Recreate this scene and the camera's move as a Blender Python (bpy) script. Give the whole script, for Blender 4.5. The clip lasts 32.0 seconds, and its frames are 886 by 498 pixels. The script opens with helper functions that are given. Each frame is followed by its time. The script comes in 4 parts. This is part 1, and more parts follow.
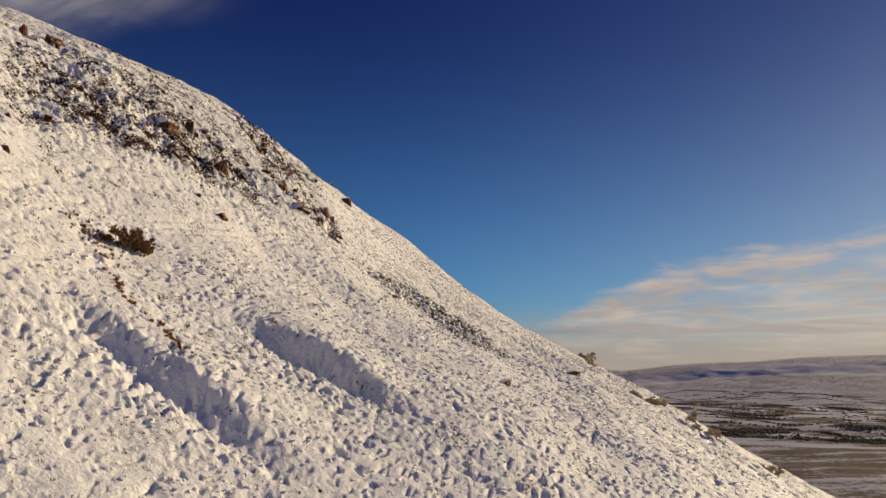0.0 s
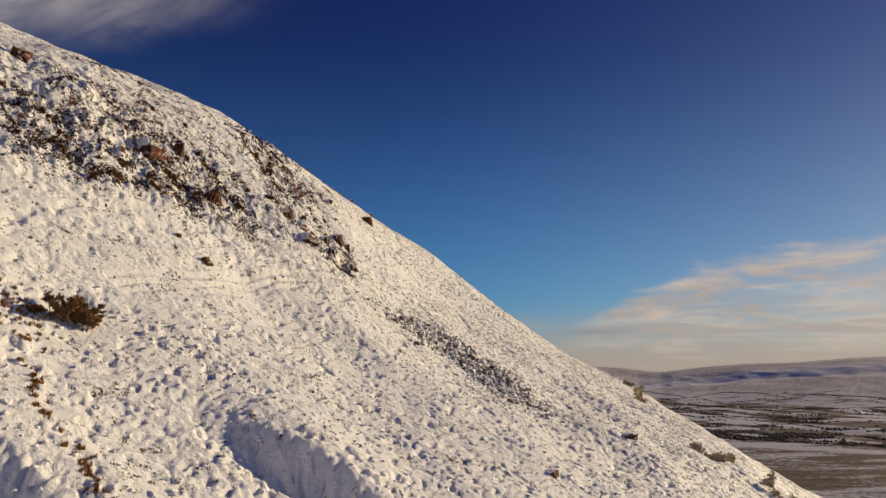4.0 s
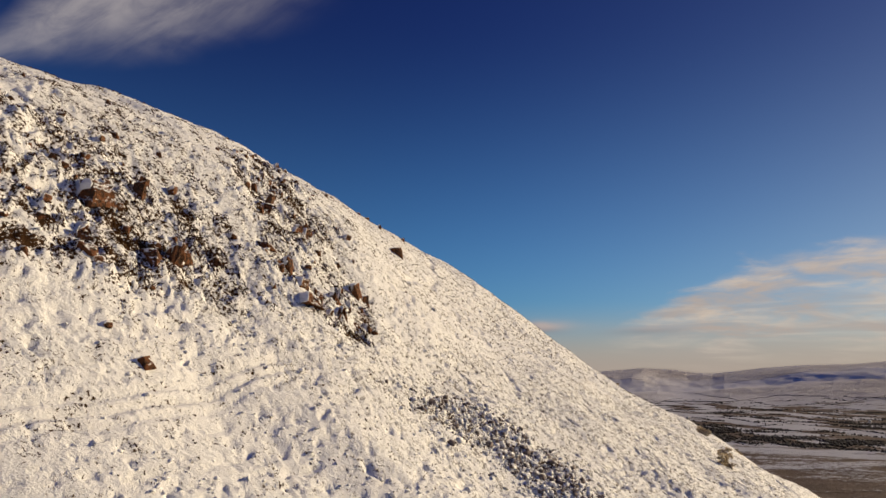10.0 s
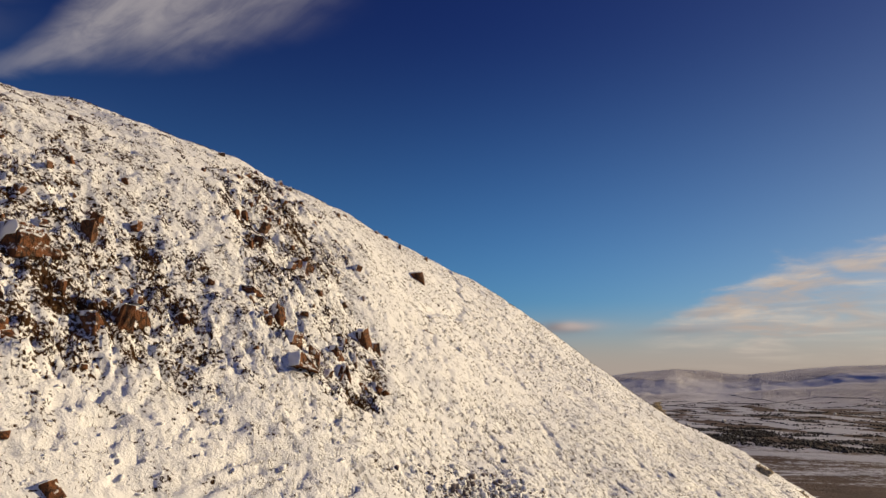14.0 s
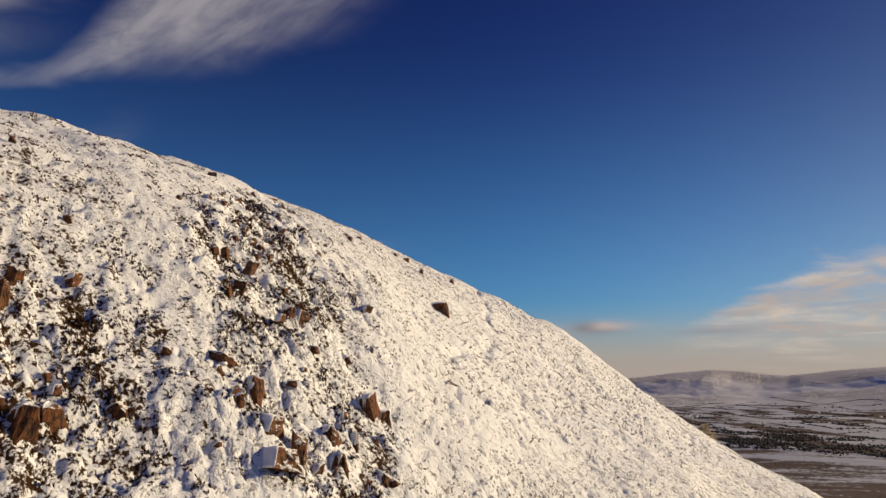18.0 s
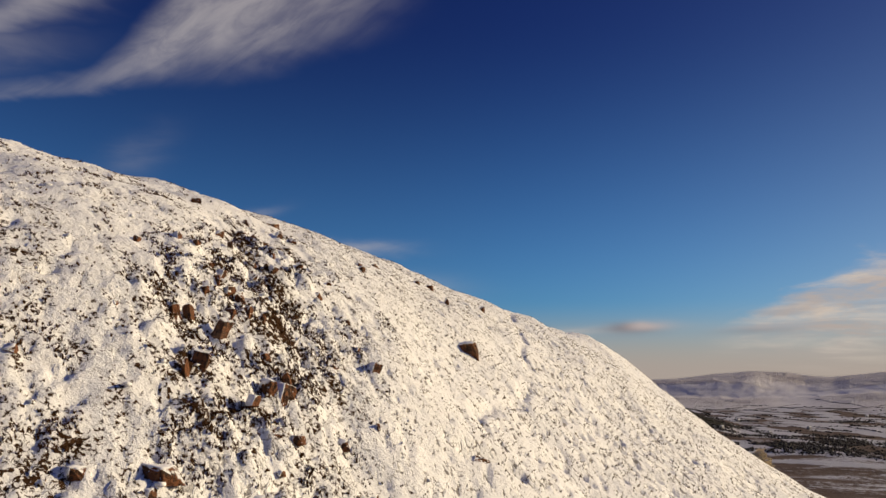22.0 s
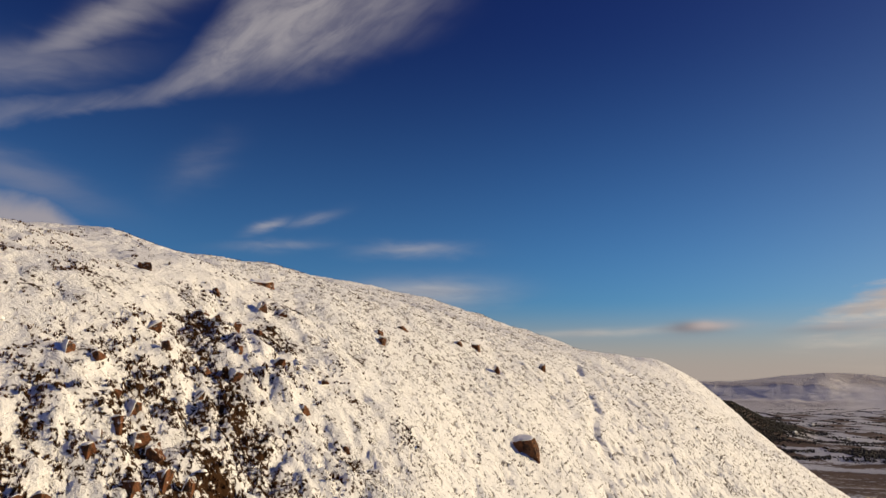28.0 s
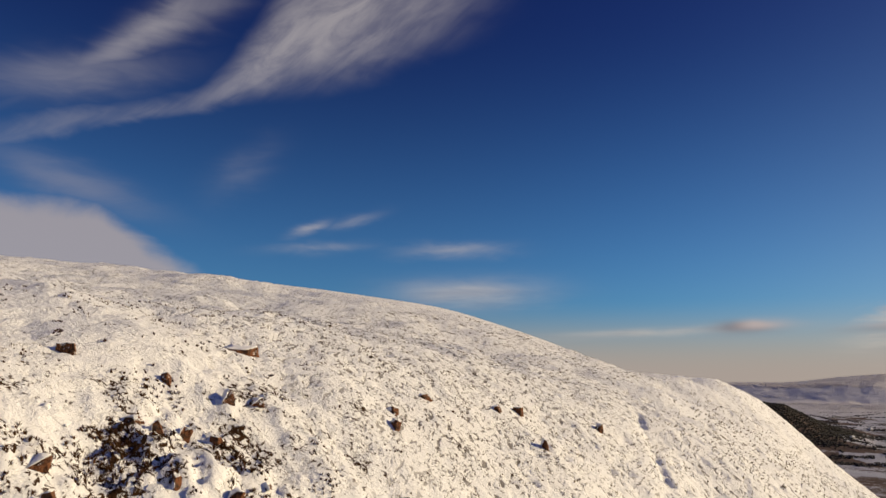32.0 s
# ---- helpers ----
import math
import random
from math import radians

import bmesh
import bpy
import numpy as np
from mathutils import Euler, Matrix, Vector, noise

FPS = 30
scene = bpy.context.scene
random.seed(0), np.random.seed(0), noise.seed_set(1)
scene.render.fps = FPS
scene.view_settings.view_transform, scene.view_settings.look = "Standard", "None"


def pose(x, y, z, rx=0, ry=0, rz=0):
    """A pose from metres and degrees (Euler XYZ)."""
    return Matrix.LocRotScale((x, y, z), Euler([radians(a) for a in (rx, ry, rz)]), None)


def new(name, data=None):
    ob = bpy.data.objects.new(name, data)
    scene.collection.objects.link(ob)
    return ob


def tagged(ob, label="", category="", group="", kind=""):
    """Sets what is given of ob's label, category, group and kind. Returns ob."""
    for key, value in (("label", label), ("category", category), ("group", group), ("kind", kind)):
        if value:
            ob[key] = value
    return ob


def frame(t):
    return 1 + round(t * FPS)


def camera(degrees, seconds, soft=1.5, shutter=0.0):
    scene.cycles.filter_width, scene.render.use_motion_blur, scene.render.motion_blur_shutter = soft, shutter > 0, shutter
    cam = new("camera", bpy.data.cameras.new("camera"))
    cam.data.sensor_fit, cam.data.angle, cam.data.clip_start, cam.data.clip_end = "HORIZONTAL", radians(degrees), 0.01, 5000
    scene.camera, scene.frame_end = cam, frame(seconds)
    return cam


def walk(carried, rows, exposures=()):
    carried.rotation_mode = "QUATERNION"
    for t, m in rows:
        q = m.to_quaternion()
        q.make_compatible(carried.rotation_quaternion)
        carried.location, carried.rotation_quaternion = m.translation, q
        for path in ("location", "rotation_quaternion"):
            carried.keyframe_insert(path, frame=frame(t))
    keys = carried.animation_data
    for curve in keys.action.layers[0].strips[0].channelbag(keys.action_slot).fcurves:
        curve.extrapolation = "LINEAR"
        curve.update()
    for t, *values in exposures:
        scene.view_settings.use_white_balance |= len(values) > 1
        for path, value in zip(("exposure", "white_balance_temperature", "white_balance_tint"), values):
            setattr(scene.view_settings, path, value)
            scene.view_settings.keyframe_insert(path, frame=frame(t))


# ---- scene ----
import itertools

# camera: a small drone climbing along a snowy hillside
cam = camera(66.3, 32.0, soft=1.5)
# seconds, place in metres, yaw, pitch and roll in degrees
ROWS = [
    (0.0, 0.0, 0.0, 0.0, 0.0, 10.108, -0.415),
    (1.0, 0.066, 1.749, 0.959, 0.71, 10.112, -0.414),
    (2.0, 0.106, 3.492, 1.898, 1.397, 10.117, -0.413),
    (3.0, 0.122, 5.23, 2.818, 2.064, 10.121, -0.411),
    (4.0, 0.118, 6.961, 3.721, 2.715, 10.126, -0.41),
    (5.0, 0.093, 8.686, 4.608, 3.353, 10.13, -0.409),
    (6.0, 0.05, 10.404, 5.479, 3.981, 10.135, -0.408),
    (7.0, -0.009, 12.114, 6.338, 4.602, 10.139, -0.406),
    (8.0, -0.084, 13.817, 7.184, 5.218, 10.144, -0.405),
    (9.0, -0.174, 15.513, 8.02, 5.833, 10.148, -0.404),
    (10.0, -0.277, 17.202, 8.846, 6.448, 10.153, -0.403),
    (11.0, -0.394, 18.883, 9.664, 7.066, 10.157, -0.401),
    (12.0, -0.522, 20.557, 10.474, 7.689, 10.162, -0.4),
    (13.0, -0.663, 22.225, 11.278, 8.318, 10.166, -0.399),
    (14.0, -0.817, 23.885, 12.077, 8.956, 10.171, -0.397),
    (15.0, -0.982, 25.54, 12.871, 9.603, 10.175, -0.396),
    (16.0, -1.159, 27.189, 13.662, 10.262, 10.18, -0.395),
    (17.0, -1.349, 28.832, 14.451, 10.934, 10.184, -0.394),
    (18.0, -1.552, 30.471, 15.238, 11.619, 10.189, -0.392),
    (19.0, -1.769, 32.107, 16.024, 12.319, 10.193, -0.391),
    (20.0, -2.001, 33.739, 16.809, 13.034, 10.198, -0.39),
    (21.0, -2.249, 35.369, 17.596, 13.765, 10.202, -0.388),
    (22.0, -2.514, 36.997, 18.384, 14.512, 10.207, -0.387),
    (23.0, -2.797, 38.625, 19.173, 15.275, 10.211, -0.386),
    (24.0, -3.1, 40.254, 19.965, 16.055, 10.216, -0.385),
    (25.0, -3.426, 41.885, 20.76, 16.851, 10.22, -0.383),
    (26.0, -3.775, 43.519, 21.558, 17.663, 10.225, -0.382),
    (27.0, -4.151, 45.157, 22.36, 18.49, 10.229, -0.381),
    (28.0, -4.555, 46.801, 23.166, 19.333, 10.234, -0.379),
    (29.0, -4.989, 48.452, 23.977, 20.19, 10.238, -0.378),
    (30.0, -5.457, 50.112, 24.793, 21.06, 10.243, -0.377),
    (31.0, -5.962, 51.782, 25.614, 21.942, 10.247, -0.376),
    (32.0, -6.505, 53.464, 26.44, 22.835, 10.252, -0.374),
]
walk(cam, [(t, pose(x, y, z, 90 + pitch, roll, yaw)) for t, x, y, z, yaw, pitch, roll in ROWS], [(0.0, -0.10, 6800, 10), (9.0, -0.03, 6740, 10), (16.0, 0.015, 6640, 10), (22.0, 0.015, 6560, 10), (32.0, 0.015, 6550, 10)])


# ---- light: low winter sun from the valley side, deep blue sky with cirrus ----
SUN_AZ, SUN_EL = 57.0, 18.5
sun_dir = Vector((math.sin(radians(SUN_AZ)) * math.cos(radians(SUN_EL)), math.cos(radians(SUN_AZ)) * math.cos(radians(SUN_EL)), math.sin(radians(SUN_EL))))
sun = new("sun", bpy.data.lights.new("sun", "SUN"))
sun.data.energy, sun.data.angle, sun.data.color = 5.05, radians(0.55), (1.0, 0.81, 0.51)
sun.rotation_euler = sun_dir.to_track_quat("Z", "Y").to_euler()
sun.location = (0, 0, 120)


class Net:
    """A few short words for wiring shader nodes."""

    def __init__(self, tree):
        self.t = tree
        tree.nodes.clear()

    def n(self, kind, **sets):
        node = self.t.nodes.new(kind)
        for key, value in sets.items():
            if key == "op":
                node.operation = value
        return node

    def put(self, socket, value):
        if isinstance(value, bpy.types.NodeSocket):
            self.t.links.new(value, socket)
        elif isinstance(value, (tuple, list)) and len(value) == 3 and socket.type == "RGBA":
            socket.default_value = (*value, 1)
        else:
            socket.default_value = value

    def m(self, op, a, b=0.0, c=None, clamp=False):
        node = self.t.nodes.new("ShaderNodeMath")
        node.operation, node.use_clamp = op, clamp
        self.put(node.inputs[0], a)
        self.put(node.inputs[1], b)
        if c is not None:
            self.put(node.inputs[2], c)
        return node.outputs[0]

    def step(self, v, lo, hi):
        node = self.t.nodes.new("ShaderNodeMapRange")
        node.interpolation_type = "SMOOTHSTEP"
        for i, x in enumerate((v, lo, hi, 0.0, 1.0)):
            self.put(node.inputs[i], x)
        return node.outputs[0]

    def mix(self, f, a, b, blend="MIX"):
        node = self.t.nodes.new("ShaderNodeMix")
        node.data_type, node.blend_type = "RGBA", blend
        self.put(node.inputs[0], f)
        self.put(node.inputs[6], a)
        self.put(node.inputs[7], b)
        return node.outputs[2]

    def noise(self, vec, scale, detail=4.0, rough=0.55, warp=0.0):
        node = self.t.nodes.new("ShaderNodeTexNoise")
        self.put(node.inputs["Vector"], vec)
        node.inputs["Scale"].default_value = scale
        node.inputs["Detail"].default_value = detail
        node.inputs["Roughness"].default_value = rough
        node.inputs["Distortion"].default_value = warp
        return node.outputs["Fac"]

    def vec(self, x, y, z):
        node = self.t.nodes.new("ShaderNodeCombineXYZ")
        for i, v in enumerate((x, y, z)):
            self.put(node.inputs[i], v)
        return node.outputs[0]

    def split(self, v):
        node = self.t.nodes.new("ShaderNodeSeparateXYZ")
        self.put(node.inputs[0], v)
        return node.outputs

    def scale(self, v, s):
        node = self.t.nodes.new("ShaderNodeVectorMath")
        node.operation = "MULTIPLY"
        self.put(node.inputs[0], v)
        self.put(node.inputs[1], s)
        return node.outputs[0]


world = bpy.data.worlds.new("winter_sky")
scene.world = world
world.use_nodes = True
N = Net(world.node_tree)
sky = N.n("ShaderNodeTexSky")
sky.sky_type, sky.sun_disc = "NISHITA", False
sky.sun_elevation, sky.sun_rotation = radians(SUN_EL), radians(SUN_AZ)
sky.altitude, sky.air_density, sky.dust_density, sky.ozone_density = 900, 1.0, 0.6, 4.0
way = N.n("ShaderNodeTexCoord").outputs["Generated"]
dx, dy, dz = N.split(way)
az = N.m("MULTIPLY", N.m("ARCTAN2", dx, dy), 57.29578)
el = N.m("MULTIPLY", N.m("ARCSINE", dz), 57.29578)
wisp = N.noise(N.vec(N.m("ADD", az, N.m("MULTIPLY", el, -0.9)), N.m("MULTIPLY", el, 2.6), 0.3), 0.13, 6.0, 0.6, 0.7)
fine = N.noise(N.vec(N.m("MULTIPLY", az, 0.6), N.m("MULTIPLY", el, 2.0), 1.7), 0.36, 4.0, 0.5, 0.6)


def streak(a0, e0, long, wide, tilt, power, ragged=1.4, fan=0.0, solid=0.3):
    """A cirrus streak round (a0, e0), in degrees of azimuth and elevation."""
    c, s = math.cos(radians(tilt)), math.sin(radians(tilt))
    da, de = N.m("SUBTRACT", az, a0), N.m("SUBTRACT", el, e0)
    u = N.m("DIVIDE", N.m("ADD", N.m("MULTIPLY", da, c), N.m("MULTIPLY", de, s)), long)
    w = N.m("ADD", wide, N.m("MULTIPLY", u, fan * wide))
    v = N.m("DIVIDE", N.m("SUBTRACT", N.m("MULTIPLY", de, c), N.m("MULTIPLY", da, s)), w)
    v = N.m("ADD", v, N.m("MULTIPLY", N.m("SUBTRACT", fine, 0.5), ragged))
    r = N.m("ADD", N.m("MULTIPLY", u, u), N.m("MULTIPLY", v, v))
    soft = N.m("POWER", 2.71828, N.m("MULTIPLY", r, -1.0))
    torn = N.step(wisp, 0.24, 0.70)
    return N.m("MULTIPLY", N.m("MULTIPLY", soft, N.m("ADD", N.m("MULTIPLY", torn, 1 - solid), solid)), power)


streaks = [
    streak(-48.0, 25.6, 7.5, 1.15, 37, 0.50, 1.3, 0.45, 0.6),
    streak(-53.0, 21.6, 6.0, 1.3, 14, 0.30, 1.4, 0.0, 0.5),
    streak(-52.0, 13.6, 5.0, 1.1, -14, 0.34, 1.2, 0.0, 0.6),
    streak(-40.0, 16.0, 3.0, 1.3, 40, 0.12, 1.6),
    streak(-30.5, 12.5, 2.0, 0.4, 18, 0.34, 2.6),
    streak(-34.2, 11.6, 1.5, 0.36, 20, 0.55, 2.6),
    streak(-33.5, 10.1, 3.4, 0.4, 4, 0.34, 2.6),
    streak(-21.8, 10.1, 3.8, 0.6, 0, 0.40, 2.6),
    streak(-20.8, 6.5, 5.6, 1.15, 1, 0.62, 0.9, 0.0, 0.6),
    streak(-5.0, 3.25, 8.0, 0.35, 2, 0.5, 0.9),
    streak(17.5, 3.3, 3.6, 0.35, 2, 0.35, 0.9),
    streak(20.0, 2.55, 1.3, 0.35, 3, 0.55, 0.8),
]
thin = streaks[0]
for more in streaks[1:]:
    thin = N.m("MAXIMUM", thin, more)
# the broad fan of cirrus with its long thin tail
hair = N.noise(N.vec(N.m("ADD", N.m("MULTIPLY", az, 0.26), N.m("MULTIPLY", el, 0.22)), N.m("SUBTRACT", N.m("MULTIPLY", el, 0.95), N.m("MULTIPLY", az, 0.66)), 2.0), 0.55, 7.0, 0.58, 0.5)
cloudy = N.noise(N.vec(N.m("MULTIPLY", az, 0.5), el, 7.0), 0.30, 5.0, 0.55, 0.4)
rise = N.m("SUBTRACT", el, N.m("ADD", 16.8, N.m("MULTIPLY", N.m("ADD", az, 54.0), 0.345)))
rise = N.m("ADD", rise, N.m("MULTIPLY", N.m("SUBTRACT", cloudy, 0.5), 2.2))
depth = N.m("DIVIDE", rise, N.m("ADD", 1.5, N.m("MULTIPLY", N.step(az, -45.0, -33.0), 7.5)))
fan = N.m("MULTIPLY", N.step(depth, -0.22, 0.42), N.step(depth, 1.5, 0.45))
fan = N.m("MULTIPLY", fan, N.m("ADD", 0.22, N.m("MULTIPLY", N.step(az, -46.0, -37.0), 0.40)))
fan = N.m("MULTIPLY", fan, N.m("MULTIPLY", N.step(az, -14.0, -31.0), N.step(az, -64.0, -54.0)))
thin = N.m("MAXIMUM", thin, N.m("MULTIPLY", fan, N.m("ADD", 0.42, N.m("MULTIPLY", N.step(hair, 0.24, 0.72), 0.56))))
# a thicker bank lying low behind the hill
heap = N.m("SUBTRACT", N.m("SUBTRACT", 12.4, N.m("MULTIPLY", N.m("MAXIMUM", N.m("ADD", az, 50.5), 0.0), 0.62)), el)
heap = N.step(N.m("ADD", heap, N.m("MULTIPLY", N.m("SUBTRACT", cloudy, 0.5), 3.0)), -0.6, 1.5)
thin = N.m("MAXIMUM", thin, N.m("MULTIPLY", N.m("MULTIPLY", heap, N.step(az, -36.0, -44.0)), 0.86))
# the grey lens-shaped clouds
lens = N.m("MAXIMUM", streak(1.3, 3.55, 2.2, 0.45, 3, 1.5, 1.0, 0.0, 0.6), streak(10.7, 3.35, 2.8, 0.34, 2, 0.75, 0.9, 0.0, 0.6))
# the bank of high cloud over the valley
edge = N.m("MULTIPLY", N.m("SUBTRACT", 1.0, N.m("POWER", 2.71828, N.m("DIVIDE", N.m("SUBTRACT", az, 2.4), -12.5))), 11.6)
edge = N.m("ADD", edge, N.m("ADD", N.m("MULTIPLY", N.m("SUBTRACT", wisp, 0.5), 4.6), N.m("MULTIPLY", N.m("SUBTRACT", fine, 0.5), 2.6)))
under = N.step(N.m("SUBTRACT", edge, el), -0.3, 1.7)
comb = N.noise(N.vec(N.m("ADD", N.m("MULTIPLY", az, 0.36), N.m("MULTIPLY", el, 0.5)), N.m("SUBTRACT", N.m("MULTIPLY", el, 1.7), N.m("MULTIPLY", az, 0.14)), 9.0), 0.62, 8.0, 0.6, 0.5)
under = N.m("MULTIPLY", under, N.m("ADD", 0.42, N.m("MULTIPLY", N.step(comb, 0.30, 0.62), 0.66)))
bank = N.m("MULTIPLY", under, N.m("ADD", 0.34, N.m("MULTIPLY", N.step(fine, 0.22, 0.68), 0.62)))
bank = N.m("MULTIPLY", bank, N.m("MULTIPLY", N.step(az, 4.0, 15.0), N.step(el, -0.5, 3.5)))
# pale air towards the horizon
low = N.step(el, 6.0, -0.3)
cloud = N.m("MINIMUM", N.m("MAXIMUM", thin, bank), 1.0)
glow = N.m("MULTIPLY", N.step(az, -12.0, 42.0), N.step(az, 110.0, 60.0))
haze_side = N.mix(glow, (0.375, 0.68, 0.91), (0.73, 0.71, 0.72))
deep = N.mix(N.step(el, 5.0, 31.0), haze_side, N.mix(glow, (0.127, 0.186, 0.465), (0.29, 0.295, 0.475)))
deep = N.mix(N.step(el, 33.0, 65.0), deep, (0.53, 0.67, 1.40))
sky_color = N.mix(1.0, sky.outputs[0], deep, "MULTIPLY")
sky_color = N.mix(N.m("MULTIPLY", low, 0.93), sky_color, (4.8, 3.98, 3.5))
layer = N.noise(N.vec(N.m("MULTIPLY", az, 0.22), N.m("MULTIPLY", el, 1.9), 5.0), 0.55, 5.0, 0.55, 0.6)
veil = N.mix(N.step(layer, 0.40, 0.64), (5.2, 4.45, 4.05), (7.0, 6.05, 5.2))
veil = N.mix(N.step(el, 4.0, 12.0), veil, (6.0, 5.5, 5.4))
veil = N.mix(N.m("MULTIPLY", N.step(az, -40.0, -46.0), N.step(el, 17.0, 13.0)), veil, (4.3, 3.9, 4.1))
sky_color = N.mix(cloud, sky_color, veil)
sky_color = N.mix(N.m("MULTIPLY", lens, 0.9), sky_color, N.mix(N.m("MULTIPLY", N.step(az, -0.4, 1.8), N.step(el, 3.0, 3.7)), (2.5, 2.35, 2.6), (5.2, 4.5, 4.4)))
back = N.n("ShaderNodeBackground")
N.put(back.inputs[0], sky_color)
back.inputs[1].default_value = 0.085
N.t.links.new(back.outputs[0], N.n("ShaderNodeOutputWorld").inputs[0])

# ---- materials ----
def material(name, rough=0.8, spec=0.3):
    mat = bpy.data.materials.new(name)
    mat.use_nodes = True
    net = Net(mat.node_tree)
    bsdf = net.n("ShaderNodeBsdfPrincipled")
    bsdf.inputs["Roughness"].default_value = rough
    bsdf.inputs["Specular IOR Level"].default_value = spec
    net.t.links.new(bsdf.outputs[0], net.n("ShaderNodeOutputMaterial").inputs[0])
    return mat, net, bsdf


def bump(net, bsdf, height, strength, distance):
    node = net.n("ShaderNodeBump")
    node.inputs["Strength"].default_value = strength
    node.inputs["Distance"].default_value = distance
    net.put(node.inputs["Height"], height)
    net.put(bsdf.inputs["Normal"], node.outputs[0])


def attribute(net, name):
    node = net.n("ShaderNodeAttribute")
    node.attribute_name = name
    return node.outputs["Fac"]


def position(net):
    return net.n("ShaderNodeNewGeometry").outputs["Position"]


# hillside: snow over tussock grass and heather, which shows where the cover is thin
HILL, n_, b_ = material("snow_over_heather", 0.62, 0.25)
p_ = position(n_)
speck = n_.noise(p_, 6.5, 6.0, 0.68, 0.5)
x_, y_, z_ = n_.split(p_)
lean_a = n_.m("SUBTRACT", n_.m("MULTIPLY", x_, 0.34), n_.m("MULTIPLY", y_, 0.94))
lean_b = n_.m("ADD", n_.m("MULTIPLY", x_, 0.94), n_.m("MULTIPLY", y_, 0.34))
drawn_ = n_.vec(n_.m("MULTIPLY", lean_a, 0.55), n_.m("MULTIPLY", lean_b, 1.15), n_.m("MULTIPLY", z_, 0.8))
calm_ = attribute(n_, "calm")
# short dashes, coloured dark for shaded dips as well as for stems
fine_stub_shade, long_stub_shade = n_.m("ADD", n_.noise(drawn_, 3.8, 3.0, 0.6, 0.5), 0.014), n_.noise(drawn_, 2.5, 2.0, 0.55, 0.8)
stub_shade = n_.m("ADD", n_.m("MULTIPLY", calm_, long_stub_shade), n_.m("MULTIPLY", n_.m("SUBTRACT", 1.0, calm_), fine_stub_shade))
patch = n_.noise(p_, 0.9, 3.0, 0.55, 0.3)
tint = n_.noise(p_, 0.35, 3.0)
snow = n_.mix(tint, (0.86, 0.85, 0.84), (0.80, 0.80, 0.81))
heath = n_.mix(n_.noise(p_, 3.1, 3.0), (0.014, 0.007, 0.004), (0.080, 0.040, 0.018))
thin_ = n_.m("ADD", n_.m("MULTIPLY", attribute(n_, "bare"), 1.0), n_.m("ADD", n_.m("MULTIPLY", speck, 0.62), n_.m("MULTIPLY", patch, 0.30)))
# wriggling creases: shade of small hollows painted dark, mixed with stems under the surface
line = n_.m("ABSOLUTE", n_.m("SUBTRACT", n_.noise(drawn_, 2.1, 2.0, 0.6, 0.6), 0.5))
gate = n_.step(n_.noise(n_.scale(p_, (0.8, 1.0, 0.8)), 2.7, 3.0, 0.6), 0.51, 0.58)
crease_shade = n_.m("MULTIPLY", n_.m("MULTIPLY", n_.step(line, 0.026, 0.008), gate), n_.m("SUBTRACT", 0.8, n_.m("MULTIPLY", calm_, 0.3)))
shows = n_.m("MAXIMUM", n_.step(thin_, 0.54, 0.57), n_.m("MULTIPLY", attribute(n_, "marks"), n_.m("MAXIMUM", crease_shade, n_.m("MULTIPLY", n_.step(stub_shade, 0.60, 0.635), 0.74))))
n_.put(b_.inputs["Base Color"], n_.mix(shows, snow, heath))
n_.put(b_.inputs["Roughness"], n_.m("ADD", 0.6, n_.m("MULTIPLY", shows, 0.3)))
n_.put(b_.inputs["Specular IOR Level"], n_.m("SUBTRACT", 0.25, n_.m("MULTIPLY", shows, 0.23)))
bump(n_, b_, n_.m("ADD", n_.m("MULTIPLY", n_.noise(p_, 5.5, 6.0, 0.66), 0.8), n_.m("SUBTRACT", n_.m("MULTIPLY", n_.noise(p_, 20.0, 3.0, 0.6), 0.2), n_.m("MULTIPLY", n_.m("MULTIPLY", attribute(n_, "marks"), n_.m("ADD", crease_shade, n_.step(stub_shade, 0.56, 0.64))), 0.35))), 0.8, 0.12)

# valley floor and far fells: patchy snow over moor grass, pasture and rough grazing
LAND, n_, b_ = material("snowy_moor_and_fields", 0.85, 0.1)
p_ = position(n_)
px_, py_, pz_ = n_.split(p_)
streaky = n_.noise(n_.scale(p_, (0.35, 1.0, 1.0)), 0.022, 6.0, 0.62, 0.5)
tuft = n_.noise(p_, 0.16, 5.0, 0.65, 0.3)
cover = n_.m("ADD", n_.m("ADD", n_.m("SUBTRACT", n_.m("MULTIPLY", streaky, 1.2), 0.36), n_.m("MULTIPLY", tuft, 0.72)), attribute(n_, "cover"))
moor = n_.mix(n_.noise(p_, 0.02, 4.0), (0.045, 0.028, 0.024), (0.125, 0.08, 0.064))
# by distance: fells' snow coloured paler, lifting their shade as haze would
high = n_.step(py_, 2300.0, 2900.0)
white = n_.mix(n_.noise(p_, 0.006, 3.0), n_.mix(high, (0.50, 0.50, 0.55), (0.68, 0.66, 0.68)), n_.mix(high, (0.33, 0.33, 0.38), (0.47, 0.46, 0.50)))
white = n_.mix(attribute(n_, "thin"), white, n_.mix(n_.noise(p_, 0.012, 6.0, 0.65), (0.19, 0.165, 0.18), (0.56, 0.53, 0.56)))
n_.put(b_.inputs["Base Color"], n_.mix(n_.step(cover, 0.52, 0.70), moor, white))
bump(n_, b_, n_.m("ADD", tuft, n_.m("ADD", n_.m("MULTIPLY", streaky, 3.0), n_.m("MULTIPLY", attribute(n_, "thin"), n_.m("MULTIPLY", n_.noise(p_, 0.016, 7.0, 0.68, 0.8), 14.0)))), 0.8, 3.0)

